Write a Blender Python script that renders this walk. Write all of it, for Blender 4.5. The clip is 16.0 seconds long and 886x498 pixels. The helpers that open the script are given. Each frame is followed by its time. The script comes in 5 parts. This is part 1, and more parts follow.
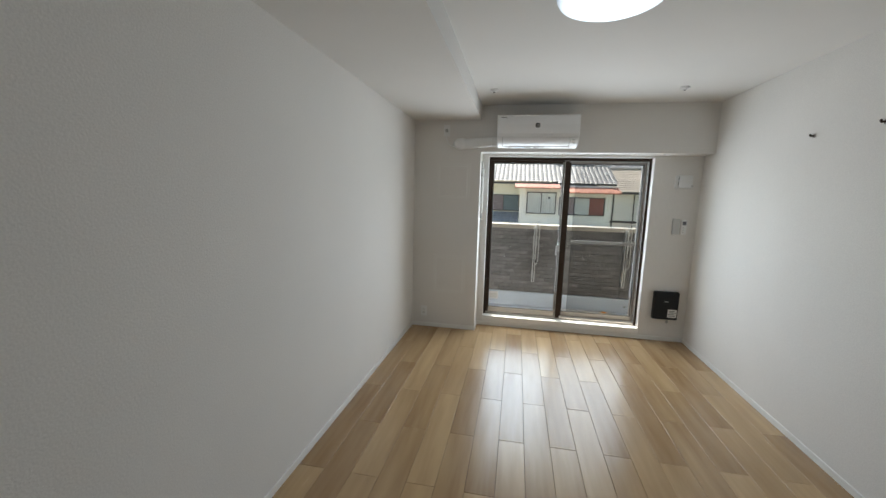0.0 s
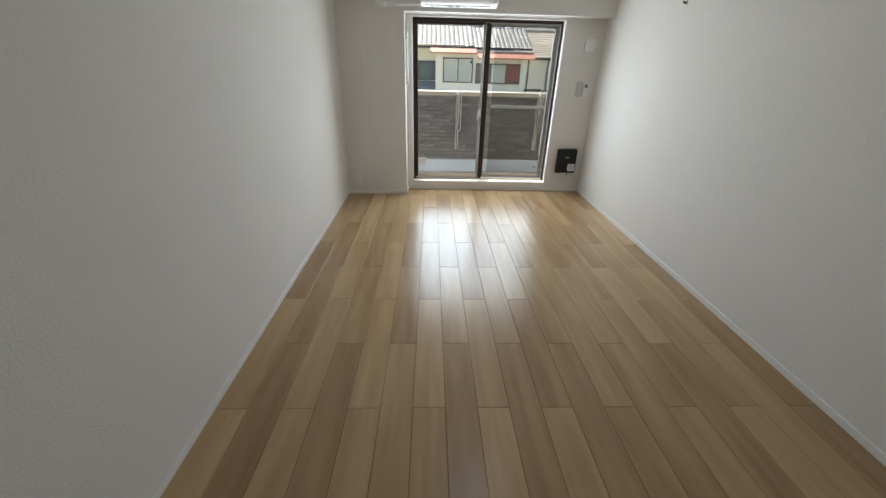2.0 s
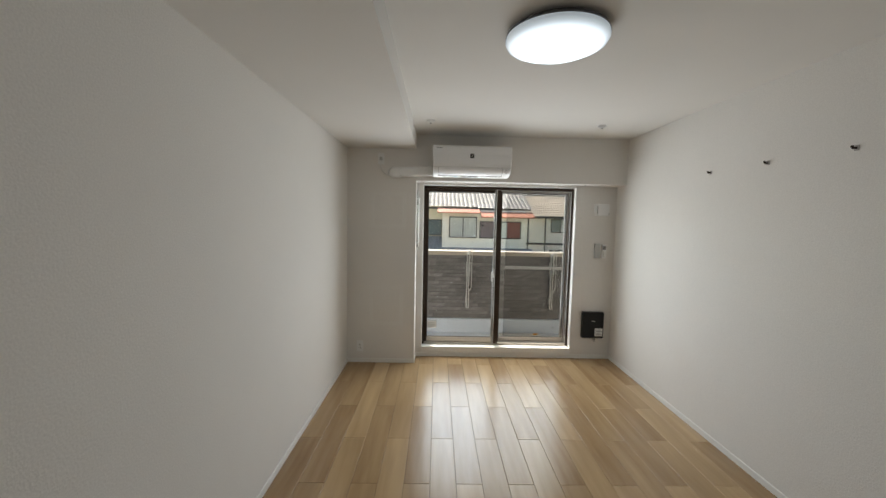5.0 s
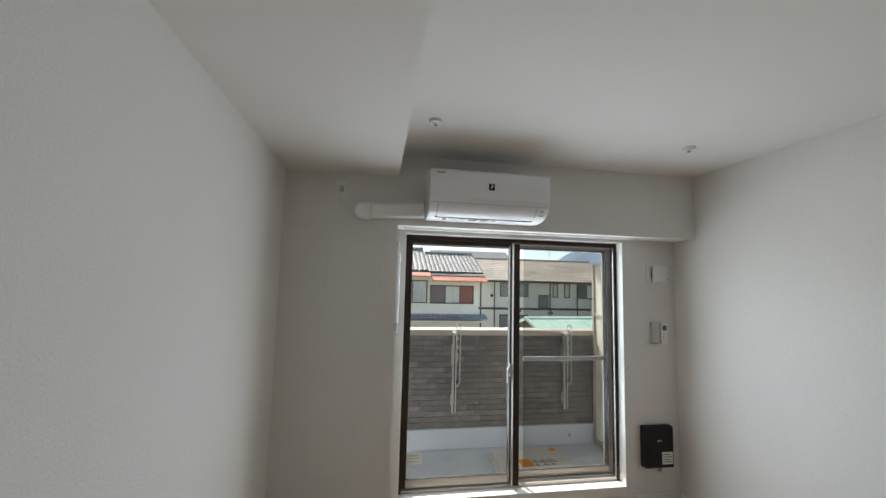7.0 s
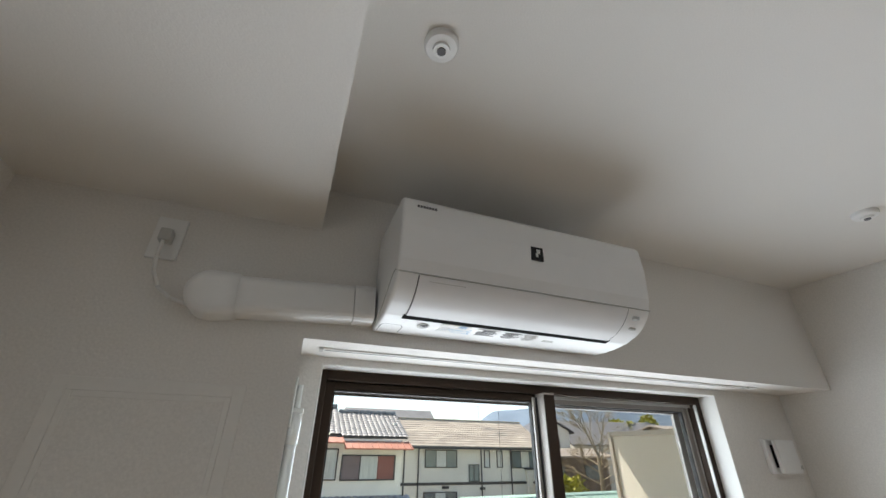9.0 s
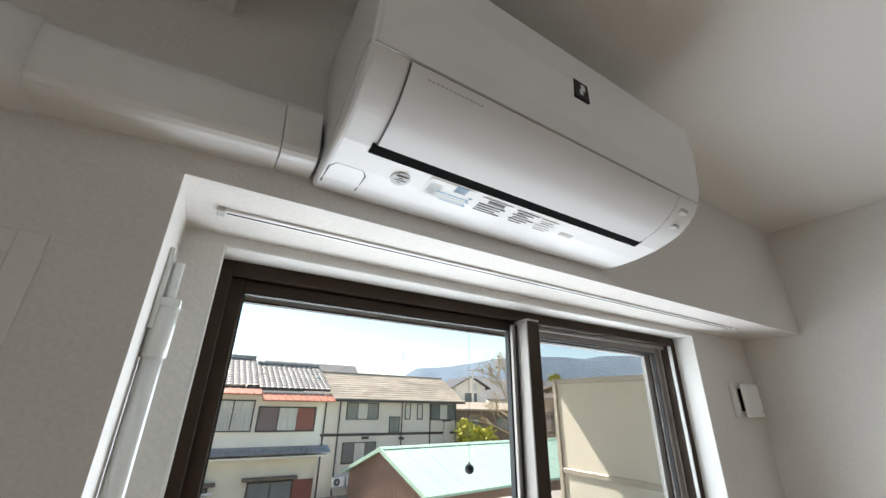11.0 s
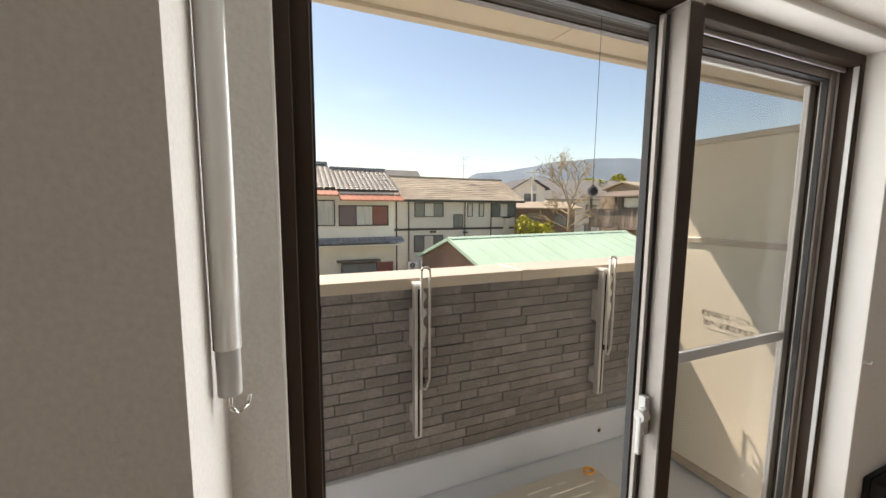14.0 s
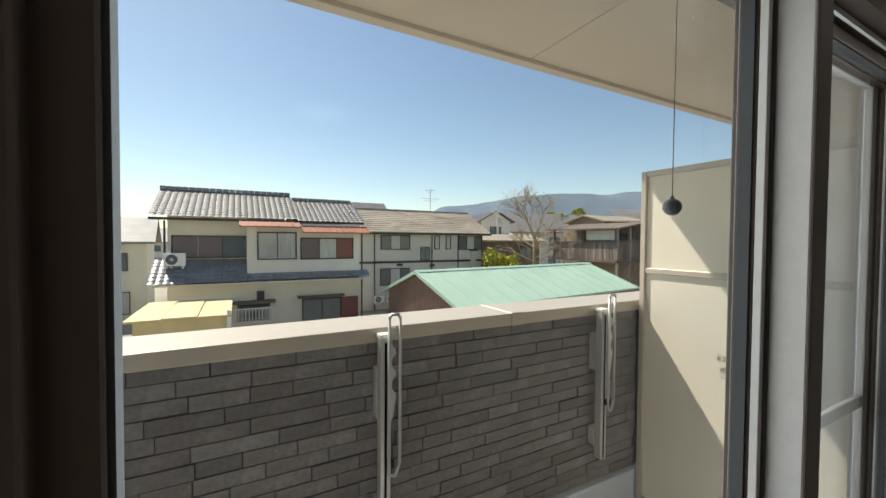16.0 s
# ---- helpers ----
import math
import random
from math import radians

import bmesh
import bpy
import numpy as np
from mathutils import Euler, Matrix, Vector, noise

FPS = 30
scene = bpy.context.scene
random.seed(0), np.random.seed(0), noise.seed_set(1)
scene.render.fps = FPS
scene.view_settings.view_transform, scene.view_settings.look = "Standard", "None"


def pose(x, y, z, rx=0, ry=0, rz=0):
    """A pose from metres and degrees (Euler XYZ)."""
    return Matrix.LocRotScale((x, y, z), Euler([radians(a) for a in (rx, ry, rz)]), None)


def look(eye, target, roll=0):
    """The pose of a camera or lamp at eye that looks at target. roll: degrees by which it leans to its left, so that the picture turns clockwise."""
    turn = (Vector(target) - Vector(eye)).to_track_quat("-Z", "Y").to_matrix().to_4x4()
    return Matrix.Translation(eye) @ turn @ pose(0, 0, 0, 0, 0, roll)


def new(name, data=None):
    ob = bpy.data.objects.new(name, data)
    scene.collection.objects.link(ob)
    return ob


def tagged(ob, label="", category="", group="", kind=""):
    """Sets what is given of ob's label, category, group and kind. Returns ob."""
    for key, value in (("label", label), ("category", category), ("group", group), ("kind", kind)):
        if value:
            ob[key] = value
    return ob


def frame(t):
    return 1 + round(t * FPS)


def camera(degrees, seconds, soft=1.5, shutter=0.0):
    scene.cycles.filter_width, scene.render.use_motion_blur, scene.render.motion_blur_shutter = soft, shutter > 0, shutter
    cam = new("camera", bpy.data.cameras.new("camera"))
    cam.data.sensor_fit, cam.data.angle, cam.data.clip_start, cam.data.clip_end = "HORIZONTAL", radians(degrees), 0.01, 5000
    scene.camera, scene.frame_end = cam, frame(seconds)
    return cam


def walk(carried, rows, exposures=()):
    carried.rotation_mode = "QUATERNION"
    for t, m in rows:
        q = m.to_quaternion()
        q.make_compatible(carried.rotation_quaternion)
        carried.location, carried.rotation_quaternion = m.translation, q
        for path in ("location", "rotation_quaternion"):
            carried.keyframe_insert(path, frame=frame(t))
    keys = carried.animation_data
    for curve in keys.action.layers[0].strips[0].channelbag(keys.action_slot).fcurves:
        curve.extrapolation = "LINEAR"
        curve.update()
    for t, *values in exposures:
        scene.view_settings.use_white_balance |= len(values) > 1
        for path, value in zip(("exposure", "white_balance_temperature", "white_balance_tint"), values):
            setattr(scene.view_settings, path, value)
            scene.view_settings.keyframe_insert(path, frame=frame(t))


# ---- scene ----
cam = camera(98.3, 16.0)
PATH = [
    (0, (1.153, -4.261, 1.562), (0.787, -2.316, 1.273), 1.6),
    (0.5, (1.15, -4.485, 1.567), (0.993, -2.531, 1.17), 1.3),
    (1, (1.147, -4.654, 1.555), (1.046, -2.746, 0.963), 1.1),
    (1.5, (1.069, -4.75, 1.542), (1.083, -2.913, 0.752), 1.2),
    (2, (1.035, -4.765, 1.533), (1.105, -2.969, 0.657), 1.5),
    (2.5, (1.006, -4.769, 1.541), (1.083, -2.994, 0.622), 1.4),
    (3, (0.974, -4.753, 1.551), (1.049, -2.962, 0.663), 1.5),
    (3.5, (1.005, -4.753, 1.582), (1.034, -2.879, 0.885), 1.3),
    (4, (1.011, -4.709, 1.591), (1.033, -2.762, 1.136), 1.3),
    (4.5, (1.002, -4.511, 1.577), (1.033, -2.536, 1.262), 1.2),
    (4.7, (0.999, -4.384, 1.588), (1.03, -2.4, 1.339), 1.2),
    (6.8, (0.638, -2.747, 1.634), (0.905, -0.771, 1.789), 1.3),
    (7, (0.628, -2.588, 1.626), (0.952, -0.622, 1.806), 1.4),
    (7.5, (0.618, -2.154, 1.665), (0.988, -0.237, 2.099), 1.4),
    (8, (0.621, -1.71, 1.68), (1.004, 0.119, 2.392), 1.4),
    (8.2, (0.639, -1.558, 1.701), (1.062, 0.239, 2.47), 1.1),
    (10.3, (0.804, -0.721, 1.767), (1.63, 0.762, 2.825), 1.9),
    (10.5, (0.807, -0.699, 1.759), (1.66, 0.799, 2.773), 1.9),
    (11, (0.817, -0.618, 1.701), (1.78, 0.963, 2.458), 1.1),
    (11.5, (0.807, -0.576, 1.636), (1.82, 1.092, 2.071), 0.7),
    (12, (0.791, -0.575, 1.588), (1.771, 1.163, 1.725), 0.5),
    (12.5, (0.784, -0.609, 1.532), (1.718, 1.157, 1.432), 0.5),
    (13, (0.778, -0.614, 1.492), (1.667, 1.166, 1.295), 0.4),
    (13.5, (0.788, -0.571, 1.5), (1.593, 1.245, 1.264), 0.6),
    (14, (0.815, -0.352, 1.502), (1.597, 1.476, 1.281), 0.4),
    (14.5, (0.857, -0.199, 1.5), (1.72, 1.6, 1.351), 0.3),
    (15, (0.944, -0.037, 1.5), (1.85, 1.745, 1.446), 0.3),
    (15.5, (0.939, 0.024, 1.494), (1.85, 1.803, 1.438), 0.4),
    (16, (0.942, 0.022, 1.49), (1.885, 1.785, 1.44), 0.4),
]
EXPOSURES = [(0.0, 1.24, 6650, 11), (1.5, 1.42, 6700, 11), (3.5, 1.40, 7050, 13), (4.7, 1.23, 7200, 13), (6.8, 0.95, 6600, 12), (8.2, 0.90, 6700, 13), (10.3, 1.18, 6750, 14), (11.0, 1.08, 6800, 14),
             (11.5, 0.80, 7000, 17), (12.0, 0.74, 6950, 16), (12.5, 0.71, 6950, 16), (13.0, 0.71, 7250, 18), (13.5, 0.73, 7800, 20), (14.0, 0.74, 7900, 20), (14.5, 0.63, 7350, 16), (15.0, 0.46, 7050, 12), (15.5, 0.33, 7000, 12), (16.0, 0.29, 7000, 12)]
walk(cam, [(t, look(eye, target, roll)) for t, eye, target, roll in PATH], EXPOSURES)


# ---- world and light ----
SUN_WAY = Vector((-0.29, 0.60, 0.83)).normalized()
world = bpy.data.worlds.new("sky")
scene.world = world
world.use_nodes = True
wn = world.node_tree.nodes
sky = wn.new("ShaderNodeTexSky")
sky.sky_type = "NISHITA"
sky.sun_disc = False
sky.sun_elevation = math.asin(SUN_WAY.z)
sky.sun_rotation = math.atan2(SUN_WAY.x, SUN_WAY.y)
sky.dust_density = 0.35
sky.ozone_density = 0.3
clear = wn.new("ShaderNodeVectorMath")
clear.operation = "MULTIPLY"
clear.inputs[1].default_value = (0.95, 1.0, 0.98)
world.node_tree.links.new(sky.outputs[0], clear.inputs[0])
world.node_tree.links.new(clear.outputs[0], wn["Background"].inputs[0])
wn["Background"].inputs[1].default_value = 0.120
sun_data = bpy.data.lights.new("sun", "SUN")
sun_data.energy, sun_data.angle, sun_data.color = 5.0, radians(0.5), (1.0, 0.95, 0.87)
sun = new("sun", sun_data)
sun.matrix_world = look(SUN_WAY * 40, (0, 0, 0))
LAMP_GLOW = 1.4
day_data = bpy.data.lights.new("window_daylight", "AREA")
day_data.shape, day_data.size, day_data.size_y, day_data.energy, day_data.color = "RECTANGLE", 1.66, 1.54, 18.5, (0.78, 0.90, 1.0)
day_data.spread = radians(164)
daylight = new("window_daylight", day_data)
daylight.matrix_world = look((1.69, 0.446, 1.19), (1.69, -3.0, 1.19))


# ---- materials ----
def mat(name, color, rough=0.6, metal=0.0, grain=0.0, scale=40.0, stain=0.0, stain_scale=2.0, bump=0.0, bump_scale=None, spec=0.5,
        random_tint=0.0, island=False, stretch=(1, 1, 1), coat=0.0):
    """A painted, plastic, metal or mineral surface with grain and stains."""
    m = bpy.data.materials.new(name)
    m.use_nodes = True
    nt = m.node_tree
    b = nt.nodes["Principled BSDF"]
    b.inputs["Roughness"].default_value = rough
    b.inputs["Metallic"].default_value = metal
    b.inputs["Specular IOR Level"].default_value = spec
    b.inputs["Coat Weight"].default_value = coat
    base = nt.nodes.new("ShaderNodeRGB")
    base.outputs[0].default_value = (*color, 1)
    out = base.outputs[0]
    co = nt.nodes.new("ShaderNodeTexCoord")
    mp = nt.nodes.new("ShaderNodeMapping")
    mp.inputs["Scale"].default_value = stretch
    nt.links.new(co.outputs["Object"], mp.inputs[0])

    def vary(value, amount, prev):
        ramp = nt.nodes.new("ShaderNodeMapRange")
        ramp.inputs[1].default_value, ramp.inputs[2].default_value = 0.25, 0.75
        ramp.inputs[3].default_value, ramp.inputs[4].default_value = 1 - amount, 1 + amount
        nt.links.new(value, ramp.inputs[0])
        mul = nt.nodes.new("ShaderNodeVectorMath")
        mul.operation = "SCALE"
        nt.links.new(prev, mul.inputs[0])
        nt.links.new(ramp.outputs[0], mul.inputs["Scale"])
        return mul.outputs[0]

    def noise_node(s, detail=4):
        n = nt.nodes.new("ShaderNodeTexNoise")
        n.inputs["Scale"].default_value = s
        n.inputs["Detail"].default_value = detail
        nt.links.new(mp.outputs[0], n.inputs["Vector"])
        return n.outputs[0]

    if grain:
        out = vary(noise_node(scale), grain, out)
    if stain:
        out = vary(noise_node(stain_scale, 3), stain, out)
    if random_tint:
        if island:
            r = nt.nodes.new("ShaderNodeNewGeometry").outputs["Random Per Island"]
        else:
            r = nt.nodes.new("ShaderNodeObjectInfo").outputs["Random"]
        ramp = nt.nodes.new("ShaderNodeMapRange")
        ramp.inputs[3].default_value, ramp.inputs[4].default_value = 1 - random_tint, 1 + random_tint
        nt.links.new(r, ramp.inputs[0])
        mul = nt.nodes.new("ShaderNodeVectorMath")
        mul.operation = "SCALE"
        nt.links.new(out, mul.inputs[0])
        nt.links.new(ramp.outputs[0], mul.inputs["Scale"])
        out = mul.outputs[0]
    nt.links.new(out, b.inputs["Base Color"])
    if bump:
        bp = nt.nodes.new("ShaderNodeBump")
        bp.inputs["Strength"].default_value = bump
        bp.inputs["Distance"].default_value = 0.002
        nt.links.new(noise_node(bump_scale or scale, 6), bp.inputs["Height"])
        nt.links.new(bp.outputs[0], b.inputs["Normal"])
    return m


def glow(name, color, strength):
    m = bpy.data.materials.new(name)
    m.use_nodes = True
    b = m.node_tree.nodes["Principled BSDF"]
    b.inputs["Base Color"].default_value = (*color, 1)
    b.inputs["Emission Color"].default_value = (*color, 1)
    b.inputs["Emission Strength"].default_value = strength
    return m


def lamp_mat(name, radius):
    """A diffuser that is brightest over its LEDs and dimmer and bluer at the rim."""
    m = bpy.data.materials.new(name)
    m.use_nodes = True
    nt = m.node_tree
    b = nt.nodes["Principled BSDF"]
    b.inputs["Base Color"].default_value = (0.8, 0.85, 0.9, 1)
    co = nt.nodes.new("ShaderNodeTexCoord")
    flat = nt.nodes.new("ShaderNodeVectorMath")
    flat.operation = "MULTIPLY"
    flat.inputs[1].default_value = (1, 1, 0)
    size = nt.nodes.new("ShaderNodeVectorMath")
    size.operation = "LENGTH"
    nt.links.new(co.outputs["Object"], flat.inputs[0])
    nt.links.new(flat.outputs[0], size.inputs[0])
    fall = nt.nodes.new("ShaderNodeMapRange")
    fall.inputs[1].default_value, fall.inputs[2].default_value = radius * 0.45, radius
    fall.inputs[3].default_value, fall.inputs[4].default_value = LAMP_GLOW * 1.35, LAMP_GLOW * 0.09
    nt.links.new(size.outputs["Value"], fall.inputs[0])
    b.inputs["Emission Color"].default_value = (0.66, 0.84, 1.0, 1)
    nt.links.new(fall.outputs[0], b.inputs["Emission Strength"])
    return m


def glass_mat(name, tint=(1, 1, 1), gloss=1.0):
    m = bpy.data.materials.new(name)
    m.use_nodes = True
    nt = m.node_tree
    nt.nodes.remove(nt.nodes["Principled BSDF"])
    tr = nt.nodes.new("ShaderNodeBsdfTransparent")
    tr.inputs[0].default_value = (*tint, 1)
    gl = nt.nodes.new("ShaderNodeBsdfGlossy")
    gl.inputs["Roughness"].default_value = 0.02
    fr = nt.nodes.new("ShaderNodeLayerWeight")
    fr.inputs[0].default_value = 0.5
    pw = nt.nodes.new("ShaderNodeMath")
    pw.operation = "POWER"
    pw.inputs[1].default_value = 5.0
    nt.links.new(fr.outputs["Facing"], pw.inputs[0])
    k = nt.nodes.new("ShaderNodeMath")
    k.operation = "MULTIPLY_ADD"
    k.inputs[1].default_value, k.inputs[2].default_value = 0.8 * gloss, 0.012 * gloss
    nt.links.new(pw.outputs[0], k.inputs[0])
    mix = nt.nodes.new("ShaderNodeMixShader")
    nt.links.new(k.outputs[0], mix.inputs[0])
    nt.links.new(tr.outputs[0], mix.inputs[1])
    nt.links.new(gl.outputs[0], mix.inputs[2])
    nt.links.new(mix.outputs[0], nt.nodes["Material Output"].inputs[0])
    return m


def wood_floor_mat():
    m = bpy.data.materials.new("light_oak_floor")
    m.use_nodes = True
    nt = m.node_tree
    b = nt.nodes["Principled BSDF"]
    info = nt.nodes.new("ShaderNodeObjectInfo")
    co = nt.nodes.new("ShaderNodeTexCoord")
    add = nt.nodes.new("ShaderNodeVectorMath")
    add.operation = "MULTIPLY_ADD"
    add.inputs[1].default_value = (1, 1, 1)
    comb = nt.nodes.new("ShaderNodeCombineXYZ")
    sc = nt.nodes.new("ShaderNodeMath")
    sc.operation = "MULTIPLY"
    sc.inputs[1].default_value = 37.0
    nt.links.new(info.outputs["Random"], sc.inputs[0])
    nt.links.new(sc.outputs[0], comb.inputs[0])
    nt.links.new(sc.outputs[0], comb.inputs[1])
    nt.links.new(co.outputs["Object"], add.inputs[0])
    nt.links.new(comb.outputs[0], add.inputs[2])
    mp = nt.nodes.new("ShaderNodeMapping")
    mp.inputs["Scale"].default_value = (5.5, 0.5, 1)
    nt.links.new(add.outputs[0], mp.inputs[0])
    n1 = nt.nodes.new("ShaderNodeTexNoise")
    n1.inputs["Scale"].default_value, n1.inputs["Detail"].default_value = 3.0, 8
    nt.links.new(mp.outputs[0], n1.inputs["Vector"])
    n2 = nt.nodes.new("ShaderNodeTexNoise")
    n2.inputs["Scale"].default_value, n2.inputs["Detail"].default_value = 0.7, 2
    nt.links.new(mp.outputs[0], n2.inputs["Vector"])
    ramp = nt.nodes.new("ShaderNodeValToRGB")
    e = ramp.color_ramp.elements
    e[0].position, e[0].color = 0.30, (0.295, 0.170, 0.078, 1)
    e[1].position, e[1].color = 0.70, (0.565, 0.385, 0.202, 1)
    half = nt.nodes.new("ShaderNodeMix")
    half.data_type = "FLOAT"
    half.inputs[0].default_value = 0.5
    nt.links.new(n1.outputs[0], half.inputs[2])
    nt.links.new(n2.outputs[0], half.inputs[3])
    third = nt.nodes.new("ShaderNodeMix")
    third.data_type = "FLOAT"
    third.inputs[0].default_value = 0.22
    nt.links.new(half.outputs[0], third.inputs[2])
    nt.links.new(info.outputs["Random"], third.inputs[3])
    nt.links.new(third.outputs[0], ramp.inputs[0])
    nt.links.new(ramp.outputs[0], b.inputs["Base Color"])
    rr = nt.nodes.new("ShaderNodeMapRange")
    rr.inputs[3].default_value, rr.inputs[4].default_value = 0.20, 0.30
    nt.links.new(n1.outputs[0], rr.inputs[0])
    nt.links.new(rr.outputs[0], b.inputs["Roughness"])
    b.inputs["Coat Weight"].default_value, b.inputs["Coat Roughness"].default_value = 0.15, 0.25
    bp = nt.nodes.new("ShaderNodeBump")
    bp.inputs["Strength"].default_value, bp.inputs["Distance"].default_value = 0.12, 0.001
    nt.links.new(n1.outputs[0], bp.inputs["Height"])
    nt.links.new(bp.outputs[0], b.inputs["Normal"])
    return m


M_WALL = mat("woven_vinyl_wallpaper", (0.79, 0.765, 0.73), 0.85, grain=0.06, scale=170, stain=0.02, stain_scale=1.5, bump=0.55, bump_scale=115, spec=0.25)
M_CEIL = mat("ceiling_paper", (0.80, 0.78, 0.75), 0.9, grain=0.02, scale=300, stain=0.012, bump=0.35, bump_scale=260, spec=0.2)
M_TRIM = mat("white_trim_board", (0.84, 0.83, 0.80), 0.38, grain=0.012, scale=60, stain=0.01)
M_WHITE = mat("white_plastic", (0.84, 0.84, 0.83), 0.32, grain=0.01, scale=30)
M_AC = mat("glossy_white_plastic", (0.84, 0.84, 0.84), 0.36, spec=0.35, grain=0.008, scale=20)
M_ACFLAP = mat("satin_white_plastic", (0.83, 0.83, 0.84), 0.4, grain=0.008, scale=20)
M_GREYP = mat("pale_grey_plastic", (0.52, 0.52, 0.50), 0.45, grain=0.02)
M_BLACK = mat("black_plastic", (0.010, 0.010, 0.011), 0.5, spec=0.3, grain=0.1, scale=80)
M_DARK = mat("dark_slot", (0.003, 0.003, 0.003), 0.9, spec=0.1, grain=0.1)
M_BRONZE = mat("dark_bronze_aluminium", (0.045, 0.029, 0.020), 0.55, spec=0.2, grain=0.05, scale=60, stain=0.05)
M_BRONZE2 = mat("grey_bronze_aluminium", (0.36, 0.33, 0.305), 0.45, metal=0.15, grain=0.04, scale=60)
M_CHAMP = mat("champagne_aluminium", (0.47, 0.43, 0.38), 0.4, metal=0.3, grain=0.04, scale=60, stain=0.05)
M_SILVER = mat("silver_aluminium", (0.58, 0.58, 0.57), 0.36, metal=0.35, grain=0.04, scale=50, stain=0.04)
M_STEEL = mat("polished_steel", (0.62, 0.61, 0.59), 0.2, metal=1.0, grain=0.03)
M_SEAL = mat("rubber_seal", (0.02, 0.02, 0.02), 0.7, grain=0.1)
M_GLASS = glass_mat("window_glass", (0.97, 0.985, 0.98))
M_MESH = glass_mat("insect_mesh", (0.80, 0.80, 0.80), 0.0)
M_FLOOR = wood_floor_mat()
M_SUB = mat("floor_joint", (0.10, 0.07, 0.045), 0.8, grain=0.1)
M_CLEAR = mat("translucent_white_plastic", (0.80, 0.82, 0.80), 0.15, grain=0.01, coat=0.5)
M_COPING = mat("champagne_aluminium_coping", (0.56, 0.50, 0.42), 0.42, metal=0.25, grain=0.03, scale=30, stain=0.05)
M_BRICK = mat("grey_ledge_brick", (0.200, 0.189, 0.187), 0.8, grain=0.22, scale=55, stain=0.18, stain_scale=9, bump=0.8, bump_scale=70, random_tint=0.20)
M_BRICKS = mat("grey_ledge_brick_far", (0.200, 0.189, 0.187), 0.8, grain=0.22, scale=55, stain=0.18, stain_scale=9, bump=0.8, bump_scale=70, random_tint=0.20, island=True)
M_JOINT = mat("dark_brick_joint", (0.045, 0.042, 0.042), 0.9, grain=0.2, scale=60)
M_CONC = mat("grey_balcony_coating", (0.61, 0.67, 0.76), 0.4, grain=0.06, scale=120, stain=0.08, stain_scale=3, bump=0.3, bump_scale=180)
M_PANEL = mat("cream_partition_board", (0.84, 0.79, 0.66), 0.6, grain=0.02, scale=80, stain=0.03)
M_SOFFIT = mat("cream_balcony_ceiling", (0.66, 0.60, 0.50), 0.75, grain=0.04, scale=120, stain=0.03, bump=0.3, bump_scale=160)
M_FACADE = mat("beige_facade", (0.55, 0.52, 0.46), 0.8, grain=0.05, scale=60, stain=0.05)
M_NOTICE = mat("faded_black_print", (0.24, 0.23, 0.22), 0.7, grain=0.05)
M_PLATE = mat("smooth_painted_panel_trim", (0.80, 0.78, 0.745), 0.7, grain=0.02, scale=60, stain=0.02)
M_DARKROOF = mat("dark_slate_roof", (0.07, 0.07, 0.075), 0.8, grain=0.2, scale=4, stain=0.15)
M_OLDWOOD = mat("silvered_old_timber", (0.24, 0.19, 0.155), 0.85, grain=0.3, scale=6, stain=0.3, stain_scale=1.2, bump=0.5, random_tint=0.35, stretch=(1, 1, 0.15))
M_HATCH = mat("stainless_hatch_lid", (0.74, 0.73, 0.70), 0.3, metal=0.25, grain=0.05, scale=60, stain=0.05)
M_ORANGE = mat("orange_label", (0.85, 0.36, 0.03), 0.5, grain=0.04)
M_LABEL = mat("white_label", (0.82, 0.82, 0.80), 0.5, grain=0.02)
M_INK = mat("grey_print", (0.12, 0.12, 0.13), 0.6, grain=0.05)
M_BLUEINK = mat("blue_print", (0.20, 0.45, 0.70), 0.5, grain=0.05)
M_LAMP = lamp_mat("lamp_diffuser_glow", 0.236)
M_CREAM = mat("cream_render_wall", (0.79, 0.74, 0.60), 0.85, grain=0.06, scale=20, stain=0.08, stain_scale=1.2)
M_WHITEW = mat("off_white_render_wall", (0.80, 0.76, 0.68), 0.85, grain=0.05, scale=20, stain=0.07, stain_scale=1.0)
M_GREYW = mat("pale_grey_siding", (0.66, 0.64, 0.57), 0.8, grain=0.05, scale=14, stain=0.07, stain_scale=0.8)
M_TILE = mat("weathered_grey_roof_tile", (0.235, 0.222, 0.208), 0.6, grain=0.25, scale=9, stain=0.22, stain_scale=1.6)
M_TILE2 = mat("dark_glazed_roof_tile", (0.25, 0.25, 0.255), 0.4, grain=0.25, scale=9, stain=0.2, stain_scale=1.6)
M_SLATE = mat("brown_slate_roof", (0.40, 0.335, 0.26), 0.85, grain=0.2, scale=3.5, stain=0.2, stain_scale=0.5, stretch=(0.4, 1, 3), random_tint=0.14, island=True)
M_RED = mat("red_painted_canopy", (0.45, 0.18, 0.11), 0.6, grain=0.12, scale=12, stain=0.15)
M_MINT = mat("mint_green_metal_roof", (0.44, 0.61, 0.48), 0.55, grain=0.04, scale=8, stain=0.07, stain_scale=0.7)
M_RUST = mat("red_brown_corrugated_iron", (0.27, 0.165, 0.12), 0.7, grain=0.12, scale=6, stain=0.2, stain_scale=0.8)
M_BROWNP = mat("red_brown_shutter", (0.25, 0.095, 0.075), 0.6, grain=0.08, stain=0.1)
M_PURPLE = mat("grey_brown_shutter", (0.19, 0.145, 0.145), 0.6, grain=0.08, stain=0.1)
